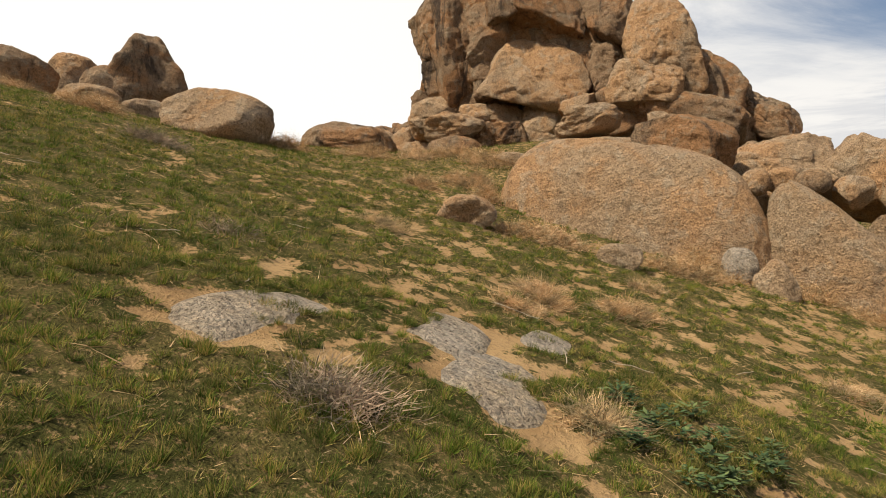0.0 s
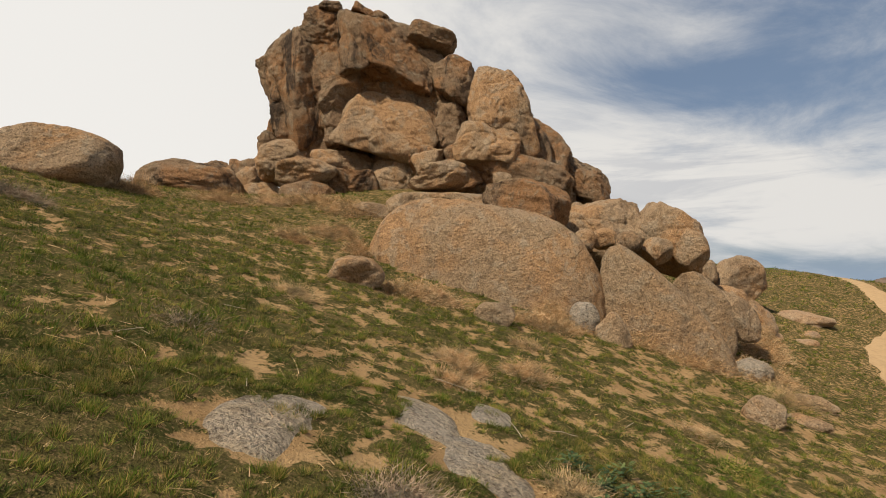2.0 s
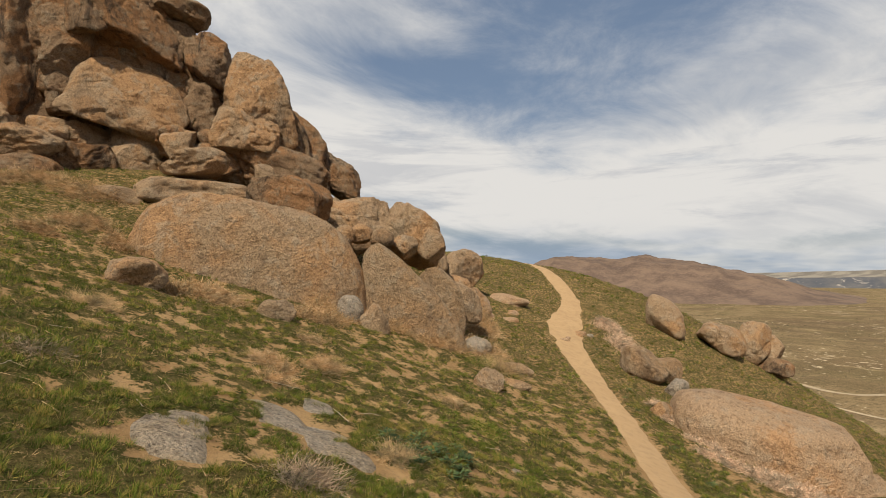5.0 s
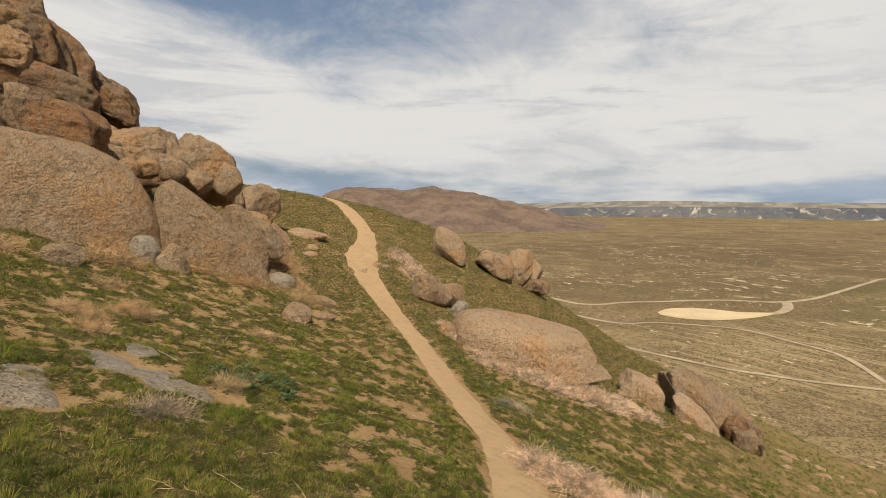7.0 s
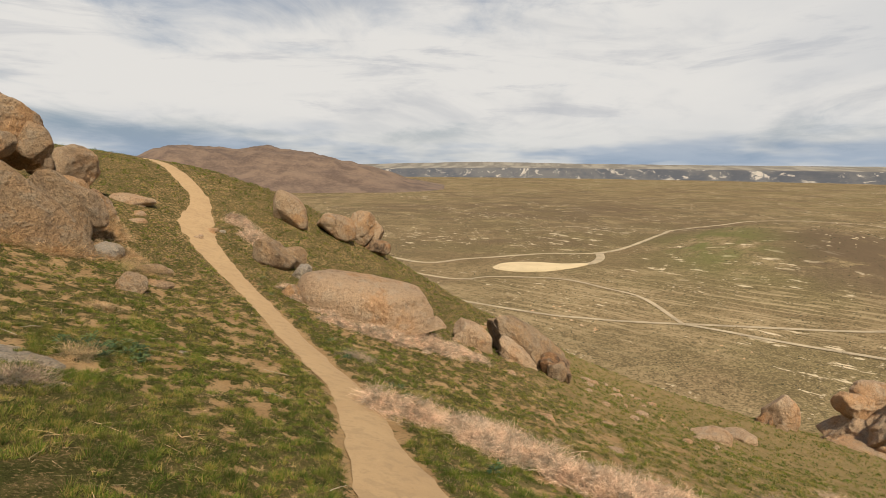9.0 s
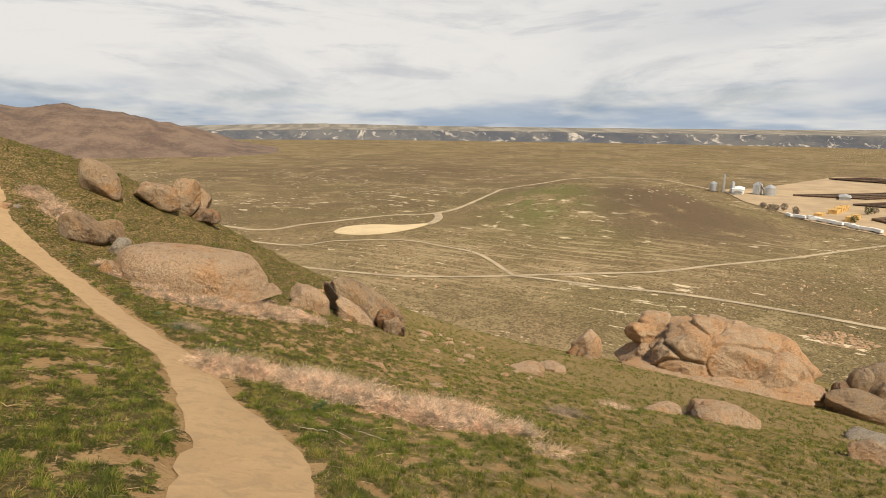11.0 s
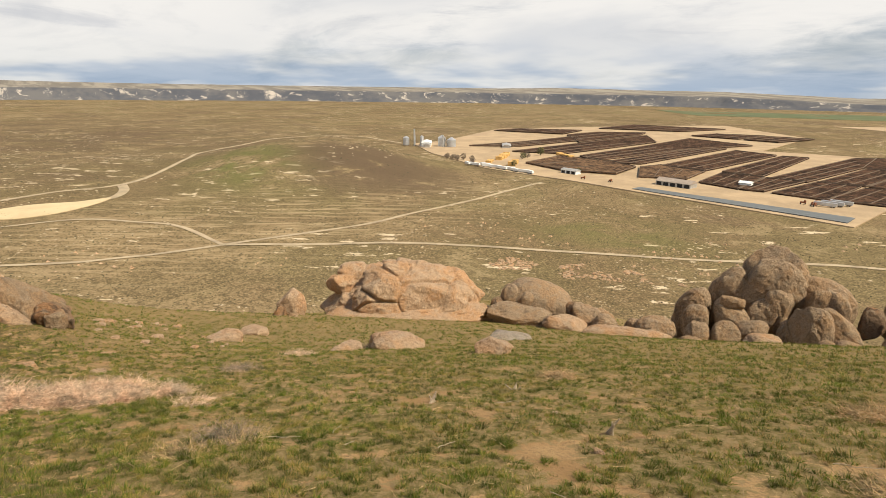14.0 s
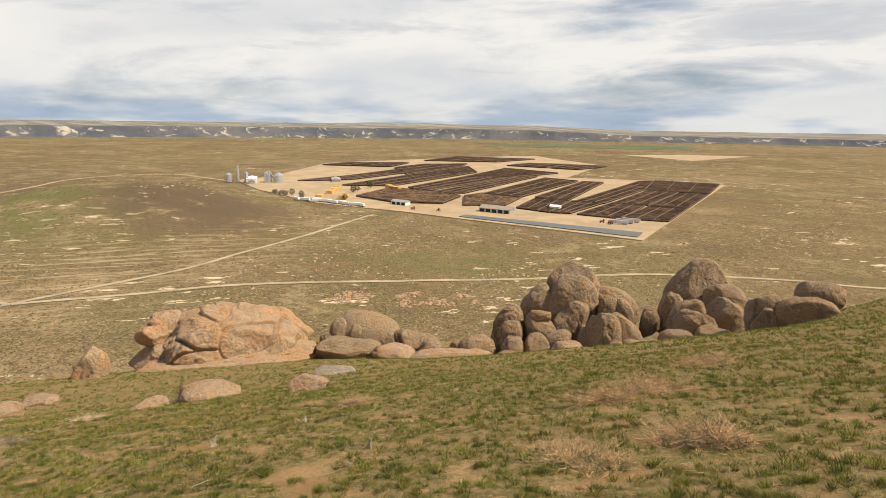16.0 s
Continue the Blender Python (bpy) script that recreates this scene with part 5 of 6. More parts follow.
for i, (tx, ty, th) in enumerate(((652, -474, 9), (640, -474, 8), (627, -473, 9), (636, -490, 10), (615, -489, 9), (645, -482, 8), (660, -478, 7), (602, -480, 8), (602, -571, 11), (624, -627, 14), (549, -507, 9), (608, -585, 10), (590, -470, 7))):
    bare_tree(tx, ty, th, BUD if i in (8, 9, 10) else TWIG, 40 + i, "small bare grey tree beside the feedlot yard" if i not in (8, 9, 10) else "rounded tree with sparse olive leaves in the yard")
bare_tree(461, -531, 8, BUD, 77, "dark bushy tree beside the white shed")


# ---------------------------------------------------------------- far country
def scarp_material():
    m, n = material("hazy_escarpment")
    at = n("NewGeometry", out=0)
    # blue-grey base holds the tint of distant haze over dark rock
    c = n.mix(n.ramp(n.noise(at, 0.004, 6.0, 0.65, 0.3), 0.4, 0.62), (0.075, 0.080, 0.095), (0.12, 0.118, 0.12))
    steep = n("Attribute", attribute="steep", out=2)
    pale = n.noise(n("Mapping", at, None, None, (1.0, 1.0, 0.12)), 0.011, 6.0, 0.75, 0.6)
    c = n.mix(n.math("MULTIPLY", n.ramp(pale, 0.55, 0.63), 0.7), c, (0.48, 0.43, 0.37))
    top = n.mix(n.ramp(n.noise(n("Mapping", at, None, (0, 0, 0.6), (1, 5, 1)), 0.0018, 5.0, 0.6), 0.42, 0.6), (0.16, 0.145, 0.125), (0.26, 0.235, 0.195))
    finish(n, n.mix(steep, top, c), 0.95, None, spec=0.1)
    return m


def polar_heights(name, mat, az0, az1, daz, radii, height, attr=None):
    az = np.radians(np.arange(az0, az1, daz))
    a, r = np.meshgrid(az, radii, indexing="ij")
    r2, z, extra = height(np.degrees(a), r)
    ob = mesh_object(name, np.stack([np.sin(a) * r2, np.cos(a) * r2, z], -1).reshape(-1, 3), grid_faces(len(az), len(radii)), mat)
    if attr:
        ob.data.attributes.new(attr, "FLOAT", "POINT").data.foreach_set("value", extra.ravel().astype(np.float32))
    return ob


def scarp_height(a, r):
    s = (r - 4000) / 850          # 0 at the foot, 1 at the far edge of the tableland
    gully = 46 * np.abs(fbm2(a, a * 0 + 3, 0.5, 3, 0.5, 41)) + 45 * fbm2(a, a * 0 + 9, 0.12, 2, 0.5, 43)
    low = 1 - 0.45 * np.clip((a - 150) / 10, 0, 1) - 0.25 * np.clip((85 - a) / 12, 0, 1)
    rim = VALLEY + 5 + 66 * low
    prof = np.interp(s, [0, 0.06, 0.12, 0.17, 0.22, 1.0], [0, 0.18, 0.48, 0.86, 1.0, 1.0])
    z = VALLEY - 4 + (rim - VALLEY + 4) * prof + 26 * np.clip((s - 0.25) / 0.75, 0, 1) + (3 * fbm2(a, s * 9, 0.6, 3, 0.5, 47)) * np.clip(s * 4, 0, 1)
    z = z + np.where(s > 0.7, 14 * np.exp(-(((a - 84) / 9) ** 2)) + 10 * np.exp(-(((a - 137) / 6) ** 2)), 0)
    return r + gully * np.clip(1 - s * 2, 0, 1), z, np.clip((0.215 - s) / 0.02, 0, 1)


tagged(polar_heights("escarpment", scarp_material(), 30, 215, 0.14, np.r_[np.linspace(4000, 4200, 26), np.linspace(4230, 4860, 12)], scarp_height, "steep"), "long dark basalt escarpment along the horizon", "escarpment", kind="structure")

HILL_ROCK = simple("brown_butte_slopes", (0.165, 0.114, 0.082), 0.95, 0.3, 0.012, second=(0.09, 0.062, 0.048))


def butte_height(a, r):
    top = np.interp(a, [40, 46, 50, 53, 55, 56.3, 58, 61, 63.6, 66, 69.5, 70.5, 72, 74, 77, 81], [5, 45, 78, 125, 168, 177, 166, 152, 171, 160, 132, 112, 98, 78, 35, 0])
    top = top + 4 * fbm2(a, a * 0, 0.9, 3, 0.5, 53)
    q = (r - 2450) / 430
    z = VALLEY - 6 + top * np.clip(1.14 * (np.exp(-(np.abs(q) ** 2.2)) - 0.125), 0, 1) * (1 + 0.22 * fbm2(r * np.sin(np.radians(a)), r * np.cos(np.radians(a)), 0.0045, 5, 0.55, 51)) + 4 * np.abs(fbm2(r * np.sin(np.radians(a)), r * np.cos(np.radians(a)), 0.015, 3, 0.6, 52))
    return r, z, None


tagged(polar_heights("butte", HILL_ROCK, 38, 82, 0.09, np.linspace(1850, 3050, 70), butte_height), "brown rocky butte with two low summits on the plain", "butte", kind="structure")


def scatter_plain(name, count, r0, r1, size, height, mat, seed, label, category, flat=1.0, clump=0.0):
    """Low clumps scattered over the near plain, each a small uneven pyramid."""
    r = np.random.default_rng(seed)
    az, rad = np.radians(r.uniform(52, 178, count)), np.exp(r.uniform(math.log(r0), math.log(r1), count))
    x, y = np.sin(az) * rad, np.cos(az) * rad
    keep = (fbm2(x, y, 0.012, 3, 0.6, seed) > clump) & (hill(x, y) < plain_height(x, y) - 2)
    yard = (y < -480 - 0.15 * np.clip(x - 350, 0, 1e4)) & (x > 140) & (x < 1100)
    x, y, rad = x[keep & ~yard], y[keep & ~yard], rad[keep & ~yard]
    n = len(x)
    z = ground_z(x, y) + plain_roll(x, y)
    s = size * r.uniform(0.5, 1.5, n) * (0.6 + rad / 600)
    a = r.uniform(0, 6.28, n)
    ring = [np.stack([x + np.cos(a + k * 1.571) * s * r.uniform(0.7, 1.3, n), y + np.sin(a + k * 1.571) * s * flat * r.uniform(0.7, 1.3, n), z - 0.4], -1) for k in range(4)]
    top = np.stack([x + r.normal(0, 0.2, n) * s, y + r.normal(0, 0.2, n) * s, z + height * r.uniform(0.6, 1.3, n) * (0.6 + rad / 900)], -1)
    v = np.stack(ring + [top], 1)
    b = np.arange(n)[:, None] * 5
    f = np.concatenate([b + [k, (k + 1) % 4, 4] for k in range(4)], 0)
    return tagged(mesh_object(name, v.reshape(-1, 3), f, mat, False), label, category, kind="stuff")


SAGE = simple("grey_green_sagebrush", (0.085, 0.075, 0.040), 0.95, 0.3, 0.3)
scatter_plain("sagebrush", 17000, 200, 1500, 0.65, 0.5, SAGE, 61, "dark low sagebrush dotted over the plain", "sagebrush", clump=-0.1)
scatter_plain("pale_grass", 9000, 200, 1300, 1.3, 0.35, ROAD_DIRT, 62, "pale bleached grass clumps on the plain", "dry grass", clump=0.1)
scatter_plain("low_outcrops", 1600, 220, 520, 1.1, 1.0, ROCK_PINK, 63, "small low rock outcrops scattered on the plain", "rocks", clump=0.28)

def rock_field(x, y, rx, ry, count, seed):
    """Low pale rocks strewn over a patch of the plain, as faceted lumps."""
    r = np.random.default_rng(seed)
    a, q = r.uniform(0, 6.283, count), np.sqrt(r.uniform(0, 1, count))
    px_, py_ = x + np.cos(a) * q * rx, y + np.sin(a) * q * ry
    keep = fbm2(px_, py_, 0.06, 3, 0.6, seed) > -0.02
    px_, py_ = px_[keep], py_[keep]
    d, f = sphere(1)
    n, size = len(px_), r.uniform(0.35, 1.5, len(px_))
    c = np.stack([px_, py_, ground_z(px_, py_) + plain_roll(px_, py_)], -1)
    v = c[:, None, :] + d[None] * (size[:, None, None] * r.uniform(0.6, 1.3, (n, len(d), 1)) * np.array([1.2, 1.0, 0.55]))
    faces = (np.arange(n)[:, None, None] * len(d) + f[None]).reshape(-1, 3)
    return tagged(mesh_object("low_outcrops", v.reshape(-1, 3), faces, ROCK, False), "low pale rocks strewn over the plain", "rocks", kind="stuff")


rock_field(229, -222, 16, 14, 220, 80)
rock_field(195, -245, 20, 16, 300, 81)
rock_field(172, -276, 20, 16, 260, 82)

# ---------------------------------------------------------------- plants and small things on the hillside
def leaf_material(name, a, b, c, rough=0.75, trans=0.25):
    m, n = material(name)
    rnd = n("NewGeometry", out=8)
    at = n("NewGeometry", out=0)
    col = n.mix(n.ramp(rnd, 0.0, 0.75), a, b)
    col = n.mix(n.ramp(n.math("ADD", n.math("MULTIPLY", rnd, 0.6), n.math("MULTIPLY", n.noise(at, 0.7, 3.0), 0.8)), 0.61, 0.95), col, c)
    tuft = n.ramp(n.math("ADD", n.math("MULTIPLY", n.noise(at, 6.5, 2.0, 0.5), 0.6), n.math("MULTIPLY", n.noise(at, 2.4, 2.0, 0.5), 0.4)), 0.41, 0.59)
    col = n.mix(tuft, n.mix(1.0, col, (0.56, 0.60, 0.60), "MULTIPLY"), n.mix(1.0, col, (1.35, 1.25, 1.2), "MULTIPLY"))
    p = n("BsdfPrincipled", Base_Color=col, Roughness=rough)
    p.node.inputs["Specular IOR Level"].default_value = 0.2
    t = n("BsdfTranslucent", Color=col)
    n("OutputMaterial", n("MixShader", trans, p, t))
    return m


GRASS_GREEN = leaf_material("green_grass", (0.050, 0.096, 0.010), (0.150, 0.198, 0.026), (0.27, 0.21, 0.065), trans=0.25)
GRASS_OLIVE = leaf_material("olive_grass", (0.085, 0.115, 0.018), (0.165, 0.165, 0.034), (0.34, 0.26, 0.11), trans=0.2)
STRAW = leaf_material("dry_straw", (0.40, 0.29, 0.15), (0.52, 0.40, 0.23), (0.30, 0.21, 0.12), trans=0.15)
BRUSH_ORANGE = leaf_material("orange_dry_brush", (0.28, 0.17, 0.08), (0.48, 0.32, 0.16), (0.54, 0.41, 0.25), trans=0.15)
BRUSH_PINK = leaf_material("pinkish_dry_brush", (0.33, 0.225, 0.150), (0.60, 0.445, 0.315), (0.70, 0.55, 0.41), trans=0.15)
BRUSH_GREY = leaf_material("grey_tumbleweed", (0.30, 0.23, 0.16), (0.42, 0.34, 0.25), (0.20, 0.15, 0.11), trans=0.1)
WEED = leaf_material("blue_green_weed", (0.05, 0.095, 0.04), (0.085, 0.135, 0.055), (0.12, 0.16, 0.06))
WOOD = simple("bleached_wood", (0.46, 0.38, 0.28), 0.9, 0.25, 9.0)


def surface_z(x, y):
    """The hillside with its lumps, as the ground sheet has it."""
    c = grass_cover(x, y)
    gap = trail_gap(x, y)
    lumps = (0.10 * fbm2(x, y, 0.5, 4, 0.55, 5) + 0.05 * (c - 0.5)) * np.clip((gap + 0.1) / 0.5, 0.15, 1)
    return ground_z(x, y) + lumps - 0.06 * np.clip(1 - gap / 0.25, 0, 1), c


def blades(root, lean, width, bend, rng_):
    """Ribbons that taper to a point: roots (n, 3), tips' offsets (n, 3)."""
    n = len(root)
    side = np.cross(lean, rng_.normal(size=(n, 3)))
    side /= np.maximum(np.linalg.norm(side, axis=1), 1e-6)[:, None]
    side *= width[:, None]
    mid = root + lean * 0.55 + np.array([0, 0, 1.0]) * bend[:, None]
    tip = root + lean
    return np.stack([root - side, root + side, mid - side * 0.7, mid + side * 0.7, tip], 1)


def ribbon_faces(n):
    b = np.arange(n)[:, None] * 5
    return np.concatenate([b + [0, 1, 3], b + [2, 3, 4]], 0)


def spikes(root, lean, width, rng_):
    """Plain pointed blades for the stretches farther off."""
    side = np.cross(lean, rng_.normal(size=root.shape))
    side *= (width / np.maximum(np.linalg.norm(side, axis=1), 1e-6))[:, None]
    return np.stack([root - side, root + side, root + lean], 1)


def off_path(x, y):
    """Distance from the line that the footpath and its upper verge follow."""
    ax, ay, bx, by = 1.0, 0.4, -9.0, -3.6
    t = np.clip(((x - ax) * (bx - ax) + (y - ay) * (by - ay)) / ((bx - ax) ** 2 + (by - ay) ** 2), 0, 1)
    return np.hypot(x - ax - t * (bx - ax), y - ay - t * (by - ay))


def tufts(name, per_m2, ring, size, per, half, mat, seed, least, label, high=0.05, south=False):
    """Clumps of grass scattered over a ring of the hillside round the path; each is a dome of blades that fan out from its crown."""
    r = np.random.default_rng(seed)
    near, far = ring
    x0, x1, y0, y1 = max(-10 - far, -24), min(2 + far, 44), max(-4 - far, -50), min(1 + far, 30)
    count = int(per_m2 * (x1 - x0) * (y1 - y0))
    x, y = r.uniform(x0, x1, count), r.uniform(y0, y1, count)
    d = off_path(x, y)
    # the slope behind the path's upper verge is left to the turf
    inside = (d >= near) & (d < far) & ((x > -0.85 * y - 1.0) | (y < 0.4 * x + 1.8)) & ((x > -10.5) | (y > 2))
    if south:
        inside &= y < 0.4 * x - 0.5
    x, y = x[inside], y[inside]
    z, cov = surface_z(x, y)
    keep = (cov > least + r.uniform(-0.12, 0.12, len(x))) & (z > -26)
    x, y, z, cov = x[keep], y[keep], z[keep], cov[keep]
    n = len(x)
    k = np.repeat(np.arange(n), per)
    rad = (size * r.uniform(0.55, 1.25, n) * (0.7 + 0.5 * np.clip(cov, 0, 1)))[k]
    h = (high * r.uniform(0.6, 1.35, n) * (0.6 + 0.6 * np.clip(cov, 0, 1)))[k]
    a, q = r.uniform(0, 2 * np.pi, n * per), np.sqrt(r.uniform(0, 1, n * per))
    dx, dy = np.cos(a), np.sin(a)
    up = np.sqrt(np.clip(1.05 - q**2, 0.06, 1)) * r.uniform(0.6, 1.15, n * per)
    root = np.stack([x[k] + dx * q * rad * 0.55, y[k] + dy * q * rad * 0.55, z[k] - 0.012], -1)
    lean = np.stack([dx * q * rad * 0.6 + r.normal(0, 0.22, n * per) * h, dy * q * rad * 0.6 + r.normal(0, 0.22, n * per) * h, h * up], -1)
    v = spikes(root, lean, half * r.uniform(0.6, 1.4, n * per), r)
    ob = mesh_object(name, v.reshape(-1, 3), np.arange(3 * len(root)).reshape(-1, 3), mat, False)
    return tagged(ob, label, "grass", kind="stuff")


CLOSE, NEAR, MIDDLE, FAR = (0.0, 5.0), (5.0, 11.0), (11.0, 22.0), (22.0, 54.0)
tufts("grass", 115, CLOSE, 0.066, 60, 0.0022, GRASS_GREEN, 1, 0.50, "short green tufted grass on the slope", 0.066)
tufts("grass", 45, CLOSE, 0.055, 26, 0.0019, GRASS_OLIVE, 2, 0.42, "short olive grass on the slope", 0.046)
tufts("dry_grass", 45, CLOSE, 0.070, 12, 0.0015, STRAW, 3, 0.25, "dry straw stems among the grass", 0.032)
tufts("grass", 66, NEAR, 0.074, 32, 0.0036, GRASS_GREEN, 4, 0.50, "short green tufted grass on the slope", 0.070)
tufts("grass", 34, NEAR, 0.062, 14, 0.0032, GRASS_OLIVE, 5, 0.42, "short olive grass on the slope", 0.048)
tufts("dry_grass", 30, NEAR, 0.085, 8, 0.0026, STRAW, 6, 0.26, "dry straw stems among the grass", 0.036)
tufts("dry_grass", 26, (0.0, 11.0), 0.085, 9, 0.0024, STRAW, 23, 0.34, "dry straw tussocks in the sunny turf", 0.045, True)
tufts("grass", 44, MIDDLE, 0.095, 16, 0.0060, GRASS_GREEN, 7, 0.51, "short green tufted grass on the slope", 0.080)
tufts("grass", 20, MIDDLE, 0.085, 9, 0.0060, GRASS_OLIVE, 8, 0.43, "short olive grass on the slope", 0.045)
tufts("dry_grass", 9, MIDDLE, 0.11, 7, 0.0048, STRAW, 9, 0.28, "dry straw stems among the grass", 0.045)
tufts("grass", 15, FAR, 0.15, 9, 0.013, GRASS_GREEN, 10, 0.54, "short green grass on the far slope", 0.11)
tufts("grass", 5, FAR, 0.15, 7, 0.013, GRASS_OLIVE, 12, 0.46, "short olive grass on the far slope", 0.065)


def stalks(name, count, area, mat, seed, label):
    """Loose dead stalks lying about."""
    r = np.random.default_rng(seed)
    x, y = r.uniform(area[0], area[1], count), r.uniform(area[2], area[3], count)
    z, cov = surface_z(x, y)
    ok = cov > 0.2
    x, y, z = x[ok], y[ok], z[ok]
    n = len(x)
    a, l = r.uniform(0, 6.28, n), r.uniform(0.06, 0.38, n) ** 1.0
    lean = np.stack([np.cos(a) * l, np.sin(a) * l, r.uniform(-0.05, 0.22, n) * l], -1)
    lean[:, 2] += ground_z(x + lean[:, 0], y + lean[:, 1]) - ground_z(x, y)
    root = np.stack([x, y, z + 0.02], -1)
    v = blades(root, lean, r.uniform(0.002, 0.0045, n), r.uniform(0.0, 0.12, n) * l, r)
    return tagged(mesh_object(name, v.reshape(-1, 3), ribbon_faces(n), mat, False), label, "dry stalks", kind="stuff")


stalks("dead_stalks", 3800, (-10, 8, -11, 8), STRAW, 11, "pale dead stalks lying in the grass")


def shrub(x, y, rx, ry, h, n, mat, seed, label, name="dry_shrub", width=0.004, yaw=0.0, group="dry shrubs on the slope", tip=1.0, kind=""):
    """A low tangled dry shrub: twigs that fan out from the ground, and short twigs across them."""
    r = np.random.default_rng(seed)
    a, q = r.uniform(0, 2 * np.pi, n), np.sqrt(r.uniform(0, 1, n)) * (1 + 0.25 * r.normal(size=n))
    ca, sa = math.cos(radians(yaw)), math.sin(radians(yaw))
    ux, uy = np.cos(a) * q * rx, np.sin(a) * q * ry
    lump = 0.35 + 1.1 * np.abs(fbm2(ux * 2.5 + seed, uy * 2.5, 1.0, 3, 0.5, seed)) + r.uniform(0, 0.35, n)
    X, Y = x + ux * ca - uy * sa, y + ux * sa + uy * ca
    g = ground_z(X, Y)
    dome = np.sqrt(np.clip(1 - np.abs(q) ** 2.6, 0.05, 1)) * h * lump
    foot = r.uniform(0.0, 0.75, n) * dome
    root = np.stack([X, Y, g + foot - 0.03], -1)
    d = r.normal(size=(n, 3)) * (1.0, 1.0, 0.5) + np.stack([np.cos(a) * q * 0.8, np.sin(a) * q * 0.8, np.full(n, 0.30)], -1)
    d /= np.linalg.norm(d, axis=1)[:, None]
    l = np.minimum(h * r.uniform(0.3, 0.85, n) * tip, 0.30)
    v = blades(root, d * l[:, None], np.full(n, width) * r.uniform(0.6, 1.4, n), r.normal(0, 0.10, n) * l, r)
    ob = mesh_object(name, v.reshape(-1, 3), ribbon_faces(n), mat, False)
    return tagged(ob, label, "shrub", "" if kind else group, kind)


pink = "matted pinkish-tan dry brush lying along the path"
for i, (x, y, rx, ry, h) in enumerate(((3.3, -0.35, 0.75, 0.5, 0.42), (3.1, -1.15, 0.85, 0.55, 0.42), (2.8, -1.95, 0.85, 0.55, 0.38), (2.4, -2.7, 0.8, 0.5, 0.34), (2.0, -3.4, 0.75, 0.42, 0.30), (1.85, -4.0, 0.6, 0.32, 0.22))):
    for k in range(5):
        br = np.random.default_rng(7000 + 10 * i + k)
        s = br.uniform(0.35, 0.62)
        shrub(x + br.normal(0, 0.34), y + br.normal(0, 0.42), ry * s * 1.15, rx * s * 1.15, h * br.uniform(0.7, 1.5), 1700, BRUSH_PINK, 200 + 10 * i + k, pink, "dry_brush", 0.0036, br.uniform(-60, 20), "brush along the path")
below = ((13.6, 5.3, 0.5), (13.0, 4.4, 0.6), (12.9, 3.7, 0.7), (13.5, 3.2, 0.8), (13.8, 2.6, 0.8), (14.7, 2.1, 0.8), (15.2, 1.5, 0.8), (15.6, 0.9, 0.7), (16.2, 0.3, 0.6), (23.4, 14.2, 0.7), (22.8, 13.3, 0.9), (21.9, 12.2, 0.9), (20.4, 10.9, 0.7), (18.8, 9.5, 0.6), (15.6, 7.4, 0.5), (14.4, 6.2, 0.5))
for i, (x, y, s) in enumerate(below):
    for k in range(2):
        br = np.random.default_rng(7500 + 10 * i + k)
        shrub(x + br.normal(0, 0.3), y + br.normal(0, 0.3), s * br.uniform(0.6, 1.1), s * br.uniform(0.5, 0.9), br.uniform(0.35, 0.7) * s, 1600, BRUSH_PINK, 1220 + 2 * i + k, "pinkish dry brush heaped against the boulders", "dry_brush", 0.007, br.uniform(-70, 10), "brush below the path")
for i, (x, y, rx, ry, h) in enumerate(((2.7, 11.35, 1.0, 0.5, 0.45), (1.4, 11.0, 0.8, 0.45, 0.4), (4.5, 11.4, 0.9, 0.45, 0.45), (5.5, 11.8, 0.7, 0.4, 0.5), (6.3, 12.0, 0.9, 0.45, 0.5), (8.3, 11.6, 0.9, 0.5, 0.5), (9.3, 11.2, 0.9, 0.6, 0.55), (10.4, 11.4, 0.7, 0.6, 0.6), (14.1, 13.9, 1.2, 0.8, 0.9), (12.6, 12.9, 0.9, 0.6, 0.6), (2.2, 20.0, 1.2, 0.7, 0.6), (0.4, 21.3, 1.5, 0.7, 0.6), (-1.2, 20.6, 1.3, 0.6, 0.55), (-2.8, 19.0, 1.3, 0.6, 0.5), (-4.8, 17.0, 0.9, 0.6, 0.6), (-8.6, 14.2, 0.9, 0.6, 0.45), (-12.0, 15.6, 1.1, 0.7, 0.5), (0.6, 14.4, 0.6, 0.5, 0.4), (1.2, 16.4, 0.7, 0.6, 0.5))):
    for k in range(2):
        br = np.random.default_rng(7900 + 10 * i + k)
        shrub(x + br.normal(0, 0.4), y + br.normal(0, 0.2), rx * br.uniform(0.4, 0.8), ry * br.uniform(0.6, 1.0), h * br.uniform(0.6, 1.3), 1500, BRUSH_ORANGE, 1300 + 2 * i + k, "orange-tan dry brush at the foot of the rocks", "dry_brush", 0.006, br.uniform(-20, 40), "brush at the rocks")
